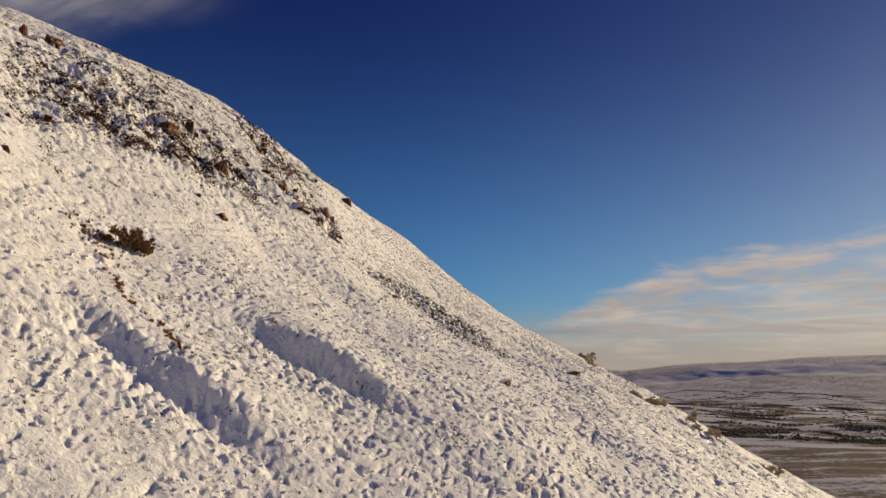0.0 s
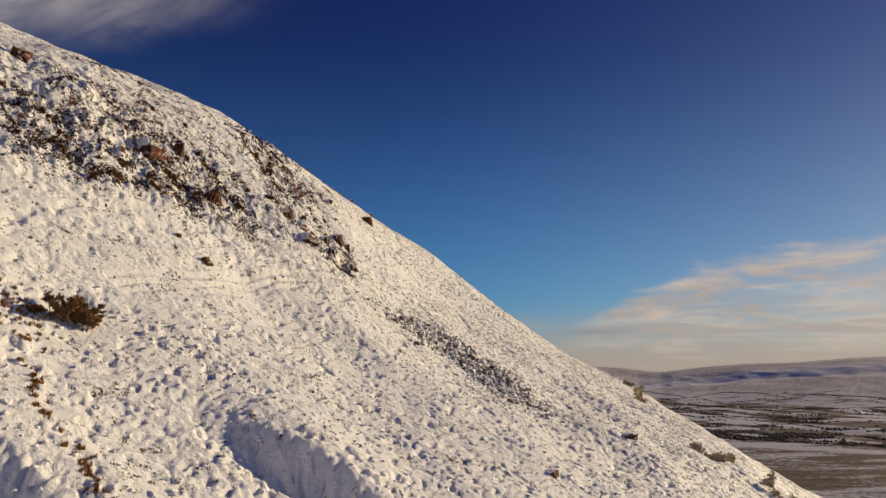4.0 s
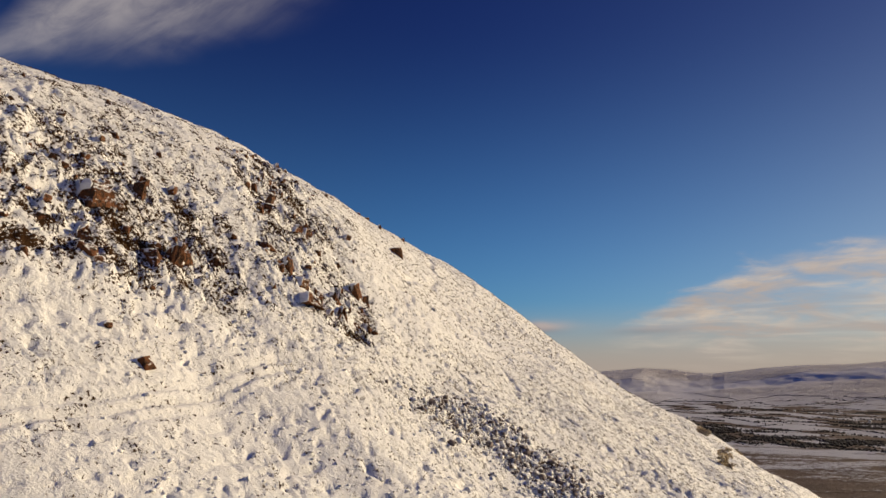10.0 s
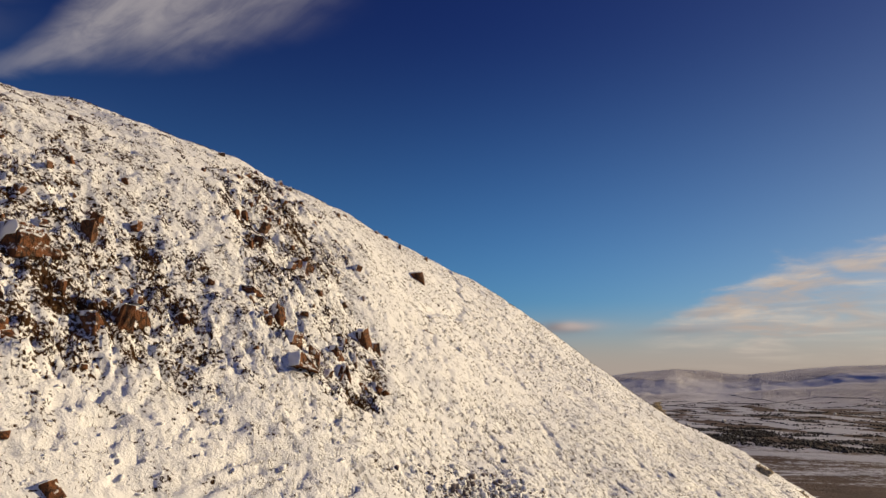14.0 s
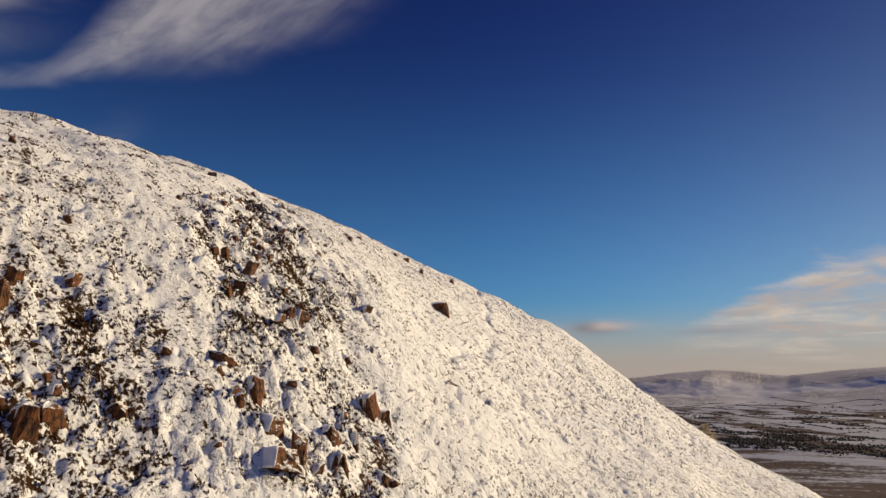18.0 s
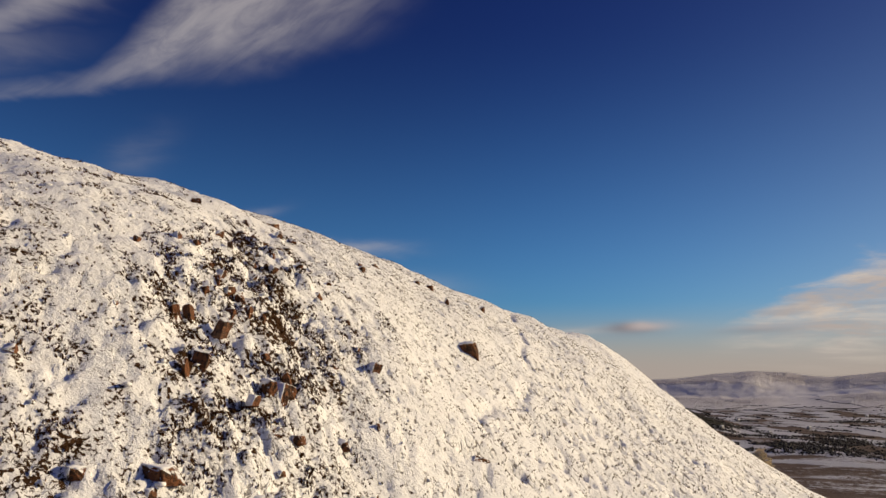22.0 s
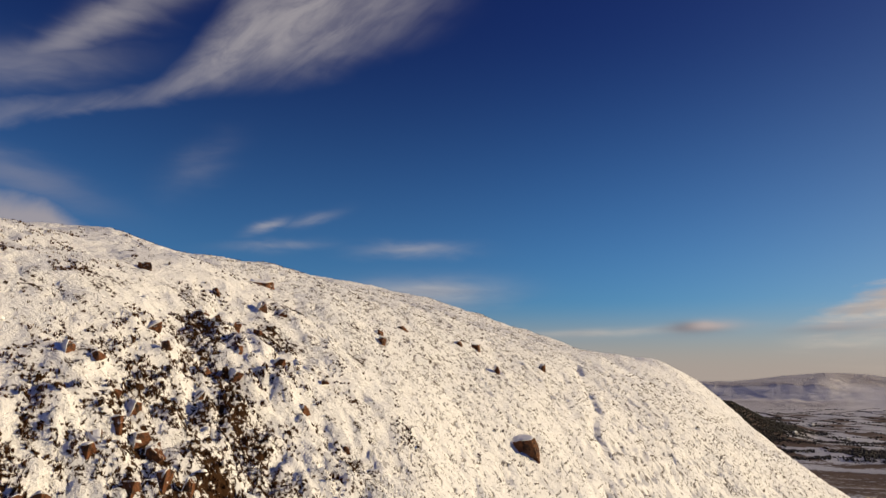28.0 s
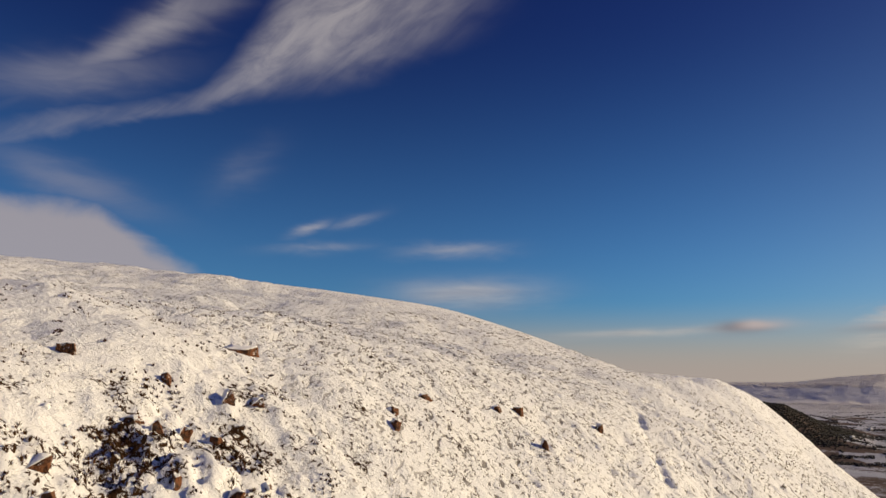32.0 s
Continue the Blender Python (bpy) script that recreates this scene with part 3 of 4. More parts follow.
def land(x, y):
    """The valley floor and the fells beyond it, with a steep scarp under a high plateau."""
    r, a = np.hypot(x, y), np.degrees(np.arctan2(x, y))
    z = -100.0 + 5.0 * bumps(x, y, 420.0, 41) + 1.6 * bumps(x, y, 130.0, 42) + 0.7 * bumps(x, y, 40.0, 43) + spur(a, r)
    crest = np.interp(a, [-60, -20, -4, 0, 2.2, 4.5, 7, 9.5, 12, 13.6, 14.8, 16.4, 18.2, 21, 24.5, 28, 33, 45, 80, 180], [-40, -38, -30, -32, -26, -12, 14, 30, 24, 6, 2, 16, 34, 52, 60, 84, 96, 110, 60, -40])
    marks = [-60, -10, 4.5, 8, 9.6, 11, 13, 14.8, 15.6, 18.5, 20, 20.8, 22.5, 24, 25, 28, 32, 45, 80]
    top = np.interp(a, marks, [-0.7, -0.7, -0.55, -0.42, -0.25, -0.30, -0.62, -0.58, -0.42, -0.36, -0.22, -0.12, 0.05, 0.12, 0.3, 0.45, 0.55, 0.6, 0.3])
    base = np.interp(a, marks, [-2.0, -2.0, -1.8, -1.75, -1.65, -1.58, -1.52, -1.40, -1.28, -1.12, -0.9, -0.8, -0.7, -0.62, -0.5, -0.4, -0.35, -0.3, -0.5])
    wide = np.interp(a, marks, [208, 208, 204, 210, 360, 600, 640, 520, 440, 260, 200, 170, 185, 160, 174, 174, 180, 180, 180])
    start = 3240 + 40 * bumps(x, y, 420.0, 51) + 7 * bumps(x, y, 150.0, 45)
    zb, zt = 12 + start * np.tan(np.radians(base)), 12 + start * np.tan(np.radians(top))
    wide = np.clip(1.2 * wide, (zt - zb) / (0.22 + 0.04 * bumps(x, y, 260.0, 50)), 900)
    foot = 2420 + 120 * np.sin(np.radians(a * 9 + 40))
    apron = np.clip((r - foot) / (start - foot), 0, 1)
    zz = z + (zb - z) * apron ** 1.3
    scarp = np.clip((r - start) / wide, 0, 1)
    zz = zz + (zt - zb) * (0.7 * scarp + 0.3 * ease(scarp, 0.0, 1.0)) * (r > start)
    far = np.clip((r - start - wide) / (4250 - start - wide), 0, 1)
    zz = zz + np.maximum(0, crest - zt) * (1.5 * far - 0.5 * far * far) / 1.0 * (r > start)
    calm = 1 - 0.85 * ease(r, 3600, 4000)
    gully = ease(r, 2600, 3000) * calm
    zz = zz + gully * (4.0 * bumps(x + 0.3 * y, 0.45 * y, 120.0, 46) - 3.0 * np.abs(bumps(x, 0.6 * y, 85.0, 48)) + 1.6 * bumps(x, y, 42.0, 49))
    return zz - ease(r, 4350, 4800) * 60


FIELD_TURN, FIELD_LONG, FIELD_WIDE = radians(17), 66.0, 112.0


def fields(x, y):
    """A value for each field of the valley's patchwork."""
    c, s = math.cos(FIELD_TURN), math.sin(FIELD_TURN)
    u, v = x * c + y * s, y * c - x * s
    row = np.floor(v / FIELD_WIDE)
    return hashed(np.floor(u / FIELD_LONG + hashed(row, 0 * row, 91)), row, 92)


def height(x, y):
    h = hill(x, y)
    m = land(x, y)
    fall = ease(np.hypot(x + 20, y - 50), 230, 420)
    h = h - 140 * fall
    k = 9.0
    t = np.clip((h - m) / k, -40, 40)
    z = m + k * np.logaddexp(0, t)
    z = np.where(t > 6, h, z)
    return z, t


rings = np.concatenate([[0.0], np.arange(0.3, 12, 0.3), np.arange(12, 42, 0.095), np.arange(42, 112, 0.14), 112 * 1.0115 ** np.arange(0, 291), np.arange(3120, 3760, 10.0), 3770 * 1.0115 ** np.arange(0, 24)])
angles = np.concatenate([np.arange(-180, -62, 1.0), np.arange(-62, -46, 0.35), np.arange(-46, 22, 0.125), np.arange(22, 62, 0.28), np.arange(62, 180, 1.0)])
RR, AA = np.meshgrid(rings, np.radians(angles), indexing="ij")
GX, GY = RR * np.sin(AA), RR * np.cos(AA)
GZ, lift = height(GX, GY)
on_hill = ease(lift, 2.0, 5.0) * ease(-np.hypot(GX, GY - 40), -240, -160)
cell = RR * np.gradient(np.radians(angles))[None, :]
GZ = GZ + on_hill * hill_detail(GX, GY, ease(-cell, -0.8, -0.35))


def ground_at(x, y):
    """Height of the ground sheet at a place."""
    x, y = np.array([float(x)]), np.array([float(y)])
    z, t = height(x, y)
    if t[0] > 5:
        z = z + hill_detail(x, y)
    return float(z[0])


def heights(x, y):
    z, t = height(x, y)
    return z + ease(t, 2.0, 5.0) * ease(-np.hypot(x, y - 40), -240, -160) * hill_detail(x, y)


nr, na = RR.shape
verts = np.stack([GX, GY, GZ], -1).reshape(-1, 3)
i_, j_ = np.meshgrid(np.arange(nr - 1), np.arange(na), indexing="ij")
k_ = (j_ + 1) % na
quads = np.stack([i_ * na + j_, (i_ + 1) * na + j_, (i_ + 1) * na + k_, i_ * na + k_], -1).reshape(-1, 4)
mesh = bpy.data.meshes.new("ground")
mesh.vertices.add(len(verts))
mesh.vertices.foreach_set("co", verts.astype(np.float32).ravel())
mesh.loops.add(len(quads) * 4)
mesh.loops.foreach_set("vertex_index", quads[:, ::-1].astype(np.int32).ravel())
mesh.polygons.add(len(quads))
mesh.polygons.foreach_set("loop_start", np.arange(len(quads), dtype=np.int32) * 4)
mesh.polygons.foreach_set("material_index", (lift.reshape(-1)[quads[:, 0]] < 3.0).astype(np.int32))
mesh.update(calc_edges=True)
mesh.validate()
mesh.polygons.foreach_set("use_smooth", np.ones(len(mesh.polygons), dtype=bool))
mesh.materials.append(HILL)
mesh.materials.append(LAND)
# thin cover on the crags and on the steep sides of tussocks
cr = craggy(GX, GY)
dr = np.gradient(GZ, axis=0) / np.gradient(RR, axis=0)
bare = 0.056 * np.clip(cr, 0, 1) + 0.074 * dark_bands(GX, GY) + 0.03 * bumps(GX, GY, 5.0, 61) + 0.06 * scree_at(GX, GY) + 0.014 * ease(-GX, 14, 18) * ease(-GY, -62, -54) + 0.03 * ease(-GX, 17, 20) * ease(GY, 48, 56) * np.clip(bumps(GX, GY, 3.0, 80) + 0.1, 0, 1) - 0.008 * ease(-GX, 19, 23) * ease(GY, 58, 64) + 0.004 * ease(-GX, 10, 17) * ease(GY, 30, 40)
bare = bare - 0.05 * ease(GY - 2.2 * GX, 72, 92) * ease(GX, -13, -7)
layer = mesh.attributes.new("bare", "FLOAT", "POINT")
layer.data.foreach_set("value", bare.astype(np.float32).ravel())
rad, azim = np.hypot(GX, GY), np.degrees(AA)
cover = (0.04 + 0.72 * (fields(GX, GY) - 0.5)) * ease(rad, 1180, 1230) * ease(-rad, -2800, -2300) + 0.27 * ease(rad, 2350, 2900) - 0.045 * ease(-rad, -1130, -1090) + 0.3 * np.exp(-((rad - 1150 - 40 * bumps(GX, GY, 300.0, 63)) / 17) ** 2) - 0.02 * spur(azim, rad) + 0.10 * bumps(GX, GY, 170.0, 62) * ease(-rad, -2600, -2000)
layer = mesh.attributes.new("calm", "FLOAT", "POINT")
layer.data.foreach_set("value", (ease(GY - 2.2 * GX, 70, 90) * ease(GX, -15, -8)).astype(np.float32).ravel())
# how strongly the painted shade dashes and stem creases show
layer = mesh.attributes.new("marks", "FLOAT", "POINT")
layer.data.foreach_set("value", np.maximum(0.12, ease(GY, 38, 56) * (1 - 0.75 * ease(-GX, 12, 16) * ease(-GY, -78, -70))).astype(np.float32).ravel())
layer = mesh.attributes.new("cover", "FLOAT", "POINT")
layer.data.foreach_set("value", cover.astype(np.float32).ravel())
# snow colour whitened on the sunlit spur, and on the scarp to lift its shade
layer = mesh.attributes.new("thin", "FLOAT", "POINT")
layer.data.foreach_set("value", (ease(rad, 2300, 3000) * (0.72 + 0.35 * bumps(GX, GY, 330.0, 64)) * (1 - 0.85 * np.exp(-((azim - 12.2) / 2.4) ** 2) * ease(-rad, -3950, -3600)) * (1 - 0.8 * ease(rad, 3230, 3290) * ease(-rad, -3520, -3450))).astype(np.float32).ravel())
ground = tagged(new("ground", mesh), "steep snow-covered hillside falling to a patchy white valley and fells", "ground", kind="structure")

# ---- helpers for things ----
def part(name, bm, mat, parent=None, label="", smooth=False):
    """Links a bmesh as one mesh object under a thing or part."""
    data = bpy.data.meshes.new(name)
    bm.to_mesh(data)
    bm.free()
    data.materials.append(mat)
    if smooth:
        data.polygons.foreach_set("use_smooth", np.ones(len(data.polygons), dtype=bool))
    ob = new(name, data)
    if parent is not None:
        ob.parent = parent
    if label:
        ob["label"] = label
    return ob


def mesh_from(name, v, f, mat, parent=None):
    """A mesh object from arrays of vertices and of triangles."""
    v, f = np.asarray(v, np.float32), np.asarray(f, np.int32)
    data = bpy.data.meshes.new(name)
    data.vertices.add(len(v))
    data.vertices.foreach_set("co", v.ravel())
    data.loops.add(f.size)
    data.loops.foreach_set("vertex_index", f.ravel())
    data.polygons.add(len(f))
    data.polygons.foreach_set("loop_start", np.arange(len(f), dtype=np.int32) * f.shape[1])
    data.update(calc_edges=True)
    data.materials.append(mat)
    ob = new(name, data)
    if parent is not None:
        ob.parent = parent
    return ob


def rock_mesh(rng, w, d, h, blocky):
    """An angular, bedded and weathered stone of that size, its middle at the origin."""
    bm = bmesh.new()
    loose = 0.30 - 0.14 * blocky
    taper = rng.uniform(0.45, 0.9)
    lean = rng.uniform(-0.12, 0.12)
    for cx, cy, cz in itertools.product((-0.5, 0.5), repeat=3):
        k = taper if cz > 0 else 1.0
        bm.verts.new((cx * k + lean * cz * 2 + rng.uniform(-loose, loose), cy * k + rng.uniform(-loose, loose), cz + rng.uniform(-loose, loose) * 0.7))
    for _ in range(5):
        p = Vector([rng.uniform(-0.5, 0.5) for _ in range(3)])
        p *= 0.56 / max(abs(c) for c in p)
        p.x, p.y = p.x * (0.5 + taper) / 1.5, p.y * (0.5 + taper) / 1.5
        bm.verts.new(p)
    made = bmesh.ops.convex_hull(bm, input=bm.verts)
    bmesh.ops.delete(bm, geom=[g for g in made["geom_interior"] if isinstance(g, bmesh.types.BMVert)], context="VERTS")
    bmesh.ops.triangulate(bm, faces=bm.faces)
    bmesh.ops.subdivide_edges(bm, edges=list(bm.edges), cuts=4 if max(w, d, h) > 0.5 else 2, use_grid_fill=True)
    off = Vector([rng.uniform(-50, 50) for _ in range(3)])
    beds = rng.uniform(2.2, 4.5)
    for v in bm.verts:
        q = v.co.copy()
        bed = noise.noise(Vector((q.x * 0.4, q.y * 0.4, math.floor(q.z * beds + 0.4 * q.x) * 3.7)) + off)
        joint = abs(noise.noise(Vector((q.x * 3.2, q.y * 3.2, q.z * 0.7)) - off))
        k = 1 + 0.09 * bed - 0.16 * max(0.0, 0.12 - joint) / 0.12 + 0.05 * noise.noise(q * 7 + off)
        v.co.x, v.co.y = q.x * k, q.y * k
        v.co += 0.045 * noise.noise_vector(q * 4.5 + off)
        v.co = Vector((v.co.x * w, v.co.y * d, v.co.z * h))
    bmesh.ops.recalc_face_normals(bm, faces=list(bm.faces))
    bm.normal_update()
    return bm


def snow_on(bm, rng, toward, least, thick):
    """A layer of snow on the faces of bm that look the given way."""
    out = bm.copy()
    out.normal_update()
    off = Vector([rng.uniform(-50, 50) for _ in range(3)])
    away = [f for f in out.faces if f.normal.dot(toward) < least + 0.35 * noise.noise(f.calc_center_median() * 2.3 + off)]
    bmesh.ops.delete(out, geom=away, context="FACES")
    out.faces.ensure_lookup_table()
    left, best = set(out.faces), []
    while left:
        patch, todo = [], [left.pop()]
        while todo:
            face = todo.pop()
            patch.append(face)
            for e in face.edges:
                for g in e.link_faces:
                    if g in left:
                        left.discard(g)
                        todo.append(g)
        if len(patch) > len(best):
            best = patch
    if len(best) < 4:
        out.free()
        return None
    keep = set(best)
    bmesh.ops.delete(out, geom=[f for f in out.faces if f not in keep], context="FACES")
    made = bmesh.ops.extrude_face_region(out, geom=list(out.faces))
    top = [g for g in made["geom"] if isinstance(g, bmesh.types.BMVert)]
    for v in top:
        rim = any(e.is_boundary for e in v.link_edges)
        v.co += toward * thick * (0.75 + 0.5 * noise.noise(v.co * 3 + off)) * (0.6 if rim else 1.0)
    bmesh.ops.recalc_face_normals(out, faces=list(out.faces))
    return out


SNOW_WAY = Vector((-0.55, -0.30, 0.78)).normalized()


def stone(name, rng, w, d, h, turn, tip, blocky=0.6, least=0.42, parent=None, at=(0, 0, 0)):
    """A stone with its snow. Returns the stone's object."""
    rng = random.Random(round(1000 * (w + 3 * h)) + round(100 * (at[0] + 7 * at[1])))
    bm = rock_mesh(rng, w, d, h, blocky)
    m = pose(0, 0, 0, rng.uniform(-tip, tip), rng.uniform(-tip, tip), turn)
    bmesh.ops.transform(bm, matrix=m, verts=bm.verts)
    bm.normal_update()
    cap = snow_on(bm, rng, SNOW_WAY, least, 0.022 + 0.018 * (w + h) / 2)
    ob = part(name, bm, ROCK if parent is None else RUST, parent)
    ob.location = at
    if cap is not None:
        part("snow_cap", cap, SNOW, ob, "wind-packed snow on the sheltered faces", True)
    return ob


rng = random.Random(7)

# ---- the outcrop of upright pillars ----
ox, oy = -10.2, 55.6
oz = ground_at(ox, oy)
outcrop = new("rock_outcrop")
outcrop.location = (ox, oy, oz)
tagged(outcrop, "rust-red sandstone outcrop of upright pillars, snow packed between", "rock outcrop")
PILLARS = [  # x, y, width, depth, height, turn, name
    (-10.9, 52.7, 0.42, 0.5, 1.55, 12, "rock_pillar"), (-10.2, 54.1, 0.46, 0.6, 1.3, -8, "rock_pillar"), (-9.85, 54.5, 0.44, 0.55, 1.35, 6, "rock_pillar"),
    (-10.1, 56.3, 0.42, 0.5, 1.2, -10, "rock_pillar"), (-10.3, 58.9, 0.75, 0.6, 1.75, 5, "rock_pillar"), (-10.0, 59.7, 0.5, 0.5, 0.95, 25, "rock_pillar"),
    (-9.4, 55.1, 0.6, 0.5, 0.7, 30, "rock_slab"), (-9.0, 56.2, 0.55, 0.5, 0.85, -20, "rock_slab"), (-11.2, 51.6, 1.3, 0.9, 0.6, -15, "rock_slab"),
    (-10.8, 55.1, 0.9, 0.8, 0.8, 10, "rock_slab"), (-9.7, 57.4, 0.6, 0.5, 0.7, 50, "rock_slab"), (-10.6, 53.4, 0.5, 0.5, 0.7, 60, "rock_slab"),
]
for x, y, w, d, h, turn, name in PILLARS:
    stone(name, rng, 1.1 * w, 1.3 * d, 1.1 * h, turn, 16, 0.6, 0.5, outcrop, (x - 0.25 - ox, y + 0.15 - oy, ground_at(x, y) + 0.02 * h - oz))

# ---- boulders on the slope: x, y, width, depth, height, turn, how blocky ----
BOULDERS = [
    # first slab is added to darken the shaded hollow under overhanging snow
    (-8.75, 67.9, 0.9, 0.45, 0.3, 55, 0.7), (-13.1, 53.3, 0.79, 0.63, 0.94, -10, 0.8), (-12.0, 52.4, 0.98, 0.78, 0.53, -19, 0.9), (-18.8, 47.7, 0.67, 0.54, 0.86, 5, 0.7),
    (-15.7, 45.9, 0.83, 0.66, 1.02, -20, 0.5), (-15.8, 47.0, 0.65, 0.52, 1.13, -24, 0.9), (-16.1, 44.7, 0.78, 0.62, 0.78, 10, 0.8), (-15.1, 48.6, 0.64, 0.51, 0.37, 26, 0.4),
    (-14.3, 53.2, 0.72, 0.58, 0.37, -11, 0.4), (-19.3, 44.9, 1.49, 1.19, 1.08, -8, 0.7), (-20.0, 44.1, 0.71, 0.57, 0.85, 27, 0.5), (-19.2, 48.5, 0.49, 0.39, 0.82, -9, 0.7),
    (-17.8, 42.4, 0.5, 0.4, 0.54, 35, 0.5), (-17.1, 41.7, 0.67, 0.54, 0.35, 28, 0.8), (-17.8, 45.1, 0.36, 0.3, 0.6, 26, 0.8), (-14.1, 59.3, 0.78, 0.62, 0.85, -13, 0.7),
    (-16.4, 58.7, 0.48, 0.38, 1.05, -6, 0.8), (-17.2, 57.9, 0.31, 0.3, 0.66, 15, 0.8), (-17.4, 57.4, 0.22, 0.3, 0.71, -20, 0.8), (-16.4, 60.4, 0.28, 0.3, 0.54, 17, 0.9),
    (-16.6, 59.7, 0.27, 0.3, 0.36, 7, 0.7), (-18.1, 61.1, 0.54, 0.43, 0.34, -14, 0.7), (-17.7, 60.2, 0.34, 0.3, 0.39, 5, 0.8), (-17.6, 59.3, 0.41, 0.33, 0.33, -20, 0.8),
    (-17.4, 60.7, 0.44, 0.35, 0.29, -25, 0.8), (-15.8, 56.0, 0.19, 0.3, 0.92, 11, 0.8), (-15.8, 56.7, 0.43, 0.34, 0.64, 29, 0.7), (-14.4, 58.8, 0.54, 0.43, 0.52, 1, 0.9),
    (-14.1, 59.8, 0.19, 0.3, 1.02, 13, 0.8), (-15.1, 59.7, 0.23, 0.3, 0.35, 2, 0.9), (-18.7, 66.3, 0.37, 0.3, 0.49, -15, 0.7), (-17.8, 75.9, 0.37, 0.3, 0.55, -6, 0.8),
    (-14.4, 84.0, 0.36, 0.34, 0.7, 27, 0.2), (-13.5, 92.2, 0.46, 0.37, 0.67, -20, 0.5), (-11.6, 79.0, 1.15, 0.95, 1.1, 10, 1.0), (-23.6, 67.0, 0.42, 0.5, 0.42, 38, 0.1),
    (-23.0, 73.7, 0.9, 0.72, 0.38, 19, 0.8), (-18.4, 76.9, 0.35, 0.3, 0.4, -16, 0.7), (-19.8, 60.5, 0.44, 0.35, 0.34, -21, 0.9), (-16.0, 60.9, 0.27, 0.3, 0.37, 33, 0.7),
    (-16.7, 84.3, 0.52, 0.42, 0.49, 15, 0.9), (-18.5, 79.9, 0.47, 0.38, 0.33, -8, 0.7), (-16.2, 86.1, 0.41, 0.33, 0.63, -3, 0.9), (-21.8, 68.9, 0.26, 0.3, 0.36, 22, 0.8),
    (-27.3, 44.1, 0.92, 0.74, 0.92, 15, 0.7), (-23.0, 38.2, 0.56, 0.45, 0.47, 32, 0.8), (-28.2, 42.1, 0.57, 0.46, 0.94, -19, 0.5), (-20.1, 29.7, 0.46, 0.37, 0.36, 20, 0.7),
    (9.6, 50.2, 0.9, 0.72, 0.5, -8, 0.7), (3.5, 38.0, 0.66, 0.53, 0.36, -18, 0.8),
]
for x, y, w, d, h, turn, blocky in BOULDERS:
    tall = h > 1.35 * w
    ob = stone("standing_stone" if tall else "boulder", rng, 1.08 * w, 1.1 * d, 1.15 * h, turn, 18, blocky, 0.38 if h < w * 1.2 else 0.62, None, (x - 0.18 * d, y + 0.1, ground_at(x, y) - 0.02 * h))
    if tall:
        tagged(ob, "upright rust-brown sandstone slab standing in snowy heather", "rock", "rocks on the slope")
    elif max(w, h) > 1.2:
        tagged(ob, "large rusty sandstone boulder with packed snow on one side", "rock", "rocks on the slope")
    else:
        tagged(ob, "small brown sandstone rock half buried in the snow", "rock", "rocks on the slope")

# small stones strewn over the craggy ground
laid = 0
while laid < 110:
    x, y = rng.uniform(-28, -8), rng.uniform(32, 72)
    if rng.random() > craggy(np.array([x]), np.array([y]))[0] ** 1.5:
        continue
    s = rng.uniform(0.18, 0.42)
    ob = stone("stone", rng, s * rng.uniform(0.8, 1.3), s, s * rng.uniform(0.6, 1.3), rng.uniform(0, 180), 20, rng.uniform(0.2, 0.9), 0.45, None, (x, y, ground_at(x, y) + 0.05 * s))
    tagged(ob, "loose brown stone among snowy heather", "rock", "loose stones among the crags")
    laid += 1


# ---- scree: a fan of broken stone, too many to count ----
def pebbles(points, sizes, seed, round_=False):
    """Many rough stones in one pair of arrays."""
    r = np.random.RandomState(seed)
    bm = bmesh.new()
    if round_:
        bmesh.ops.create_icosphere(bm, subdivisions=1, radius=1.0)
    else:
        bmesh.ops.create_cube(bm, size=1.5)
    bmesh.ops.triangulate(bm, faces=bm.faces)
    base = np.array([v.co[:] for v in bm.verts])
    tri = np.array([[v.index for v in f.verts] for f in bm.faces])
    bm.free()
    vs, fs = [], []
    for k, (p, s) in enumerate(zip(points, sizes)):
        q = (base + (0.7 if round_ else 0.85) * (r.rand(len(base), 3) - 0.5)) * (0.4 + 0.7 * r.rand(3)) * s
        a, t = r.rand() * 6.28, (r.rand() - 0.5) * 1.2
        if round_:
            q, a, t = q * np.array([0.85, 1.45, 0.62]), 0.58 + 0.9 * (r.rand() - 0.5), 0.35 * (r.rand() - 0.5)
        ca, sa, ct, st = math.cos(a), math.sin(a), math.cos(t), math.sin(t)
        q = q @ np.array([[ca, sa, 0], [-sa, ca, 0], [0, 0, 1]]) @ np.array([[1, 0, 0], [0, ct, st], [0, -st, ct]])
        vs.append(q + p)
        fs.append(tri + k * len(base))
    return np.concatenate(vs), np.concatenate(fs)


r_ = np.random.RandomState(3)
xy = np.stack([r_.uniform(-8, 9, 15000), r_.uniform(43, 64, 15000)], -1)
keep = r_.rand(len(xy)) < scree_at(xy[:, 0], xy[:, 1]) ** 1.8
xy = xy[keep][:3000]
z = heights(xy[:, 0], xy[:, 1])
v, f = pebbles(np.c_[xy, z + 0.02], 0.055 + 0.15 * r_.rand(len(xy)) ** 3.5, 4)
tagged(mesh_from("scree", v, f, SCREE), "fan of broken grey stones dusted with snow", "scree", kind="stuff")


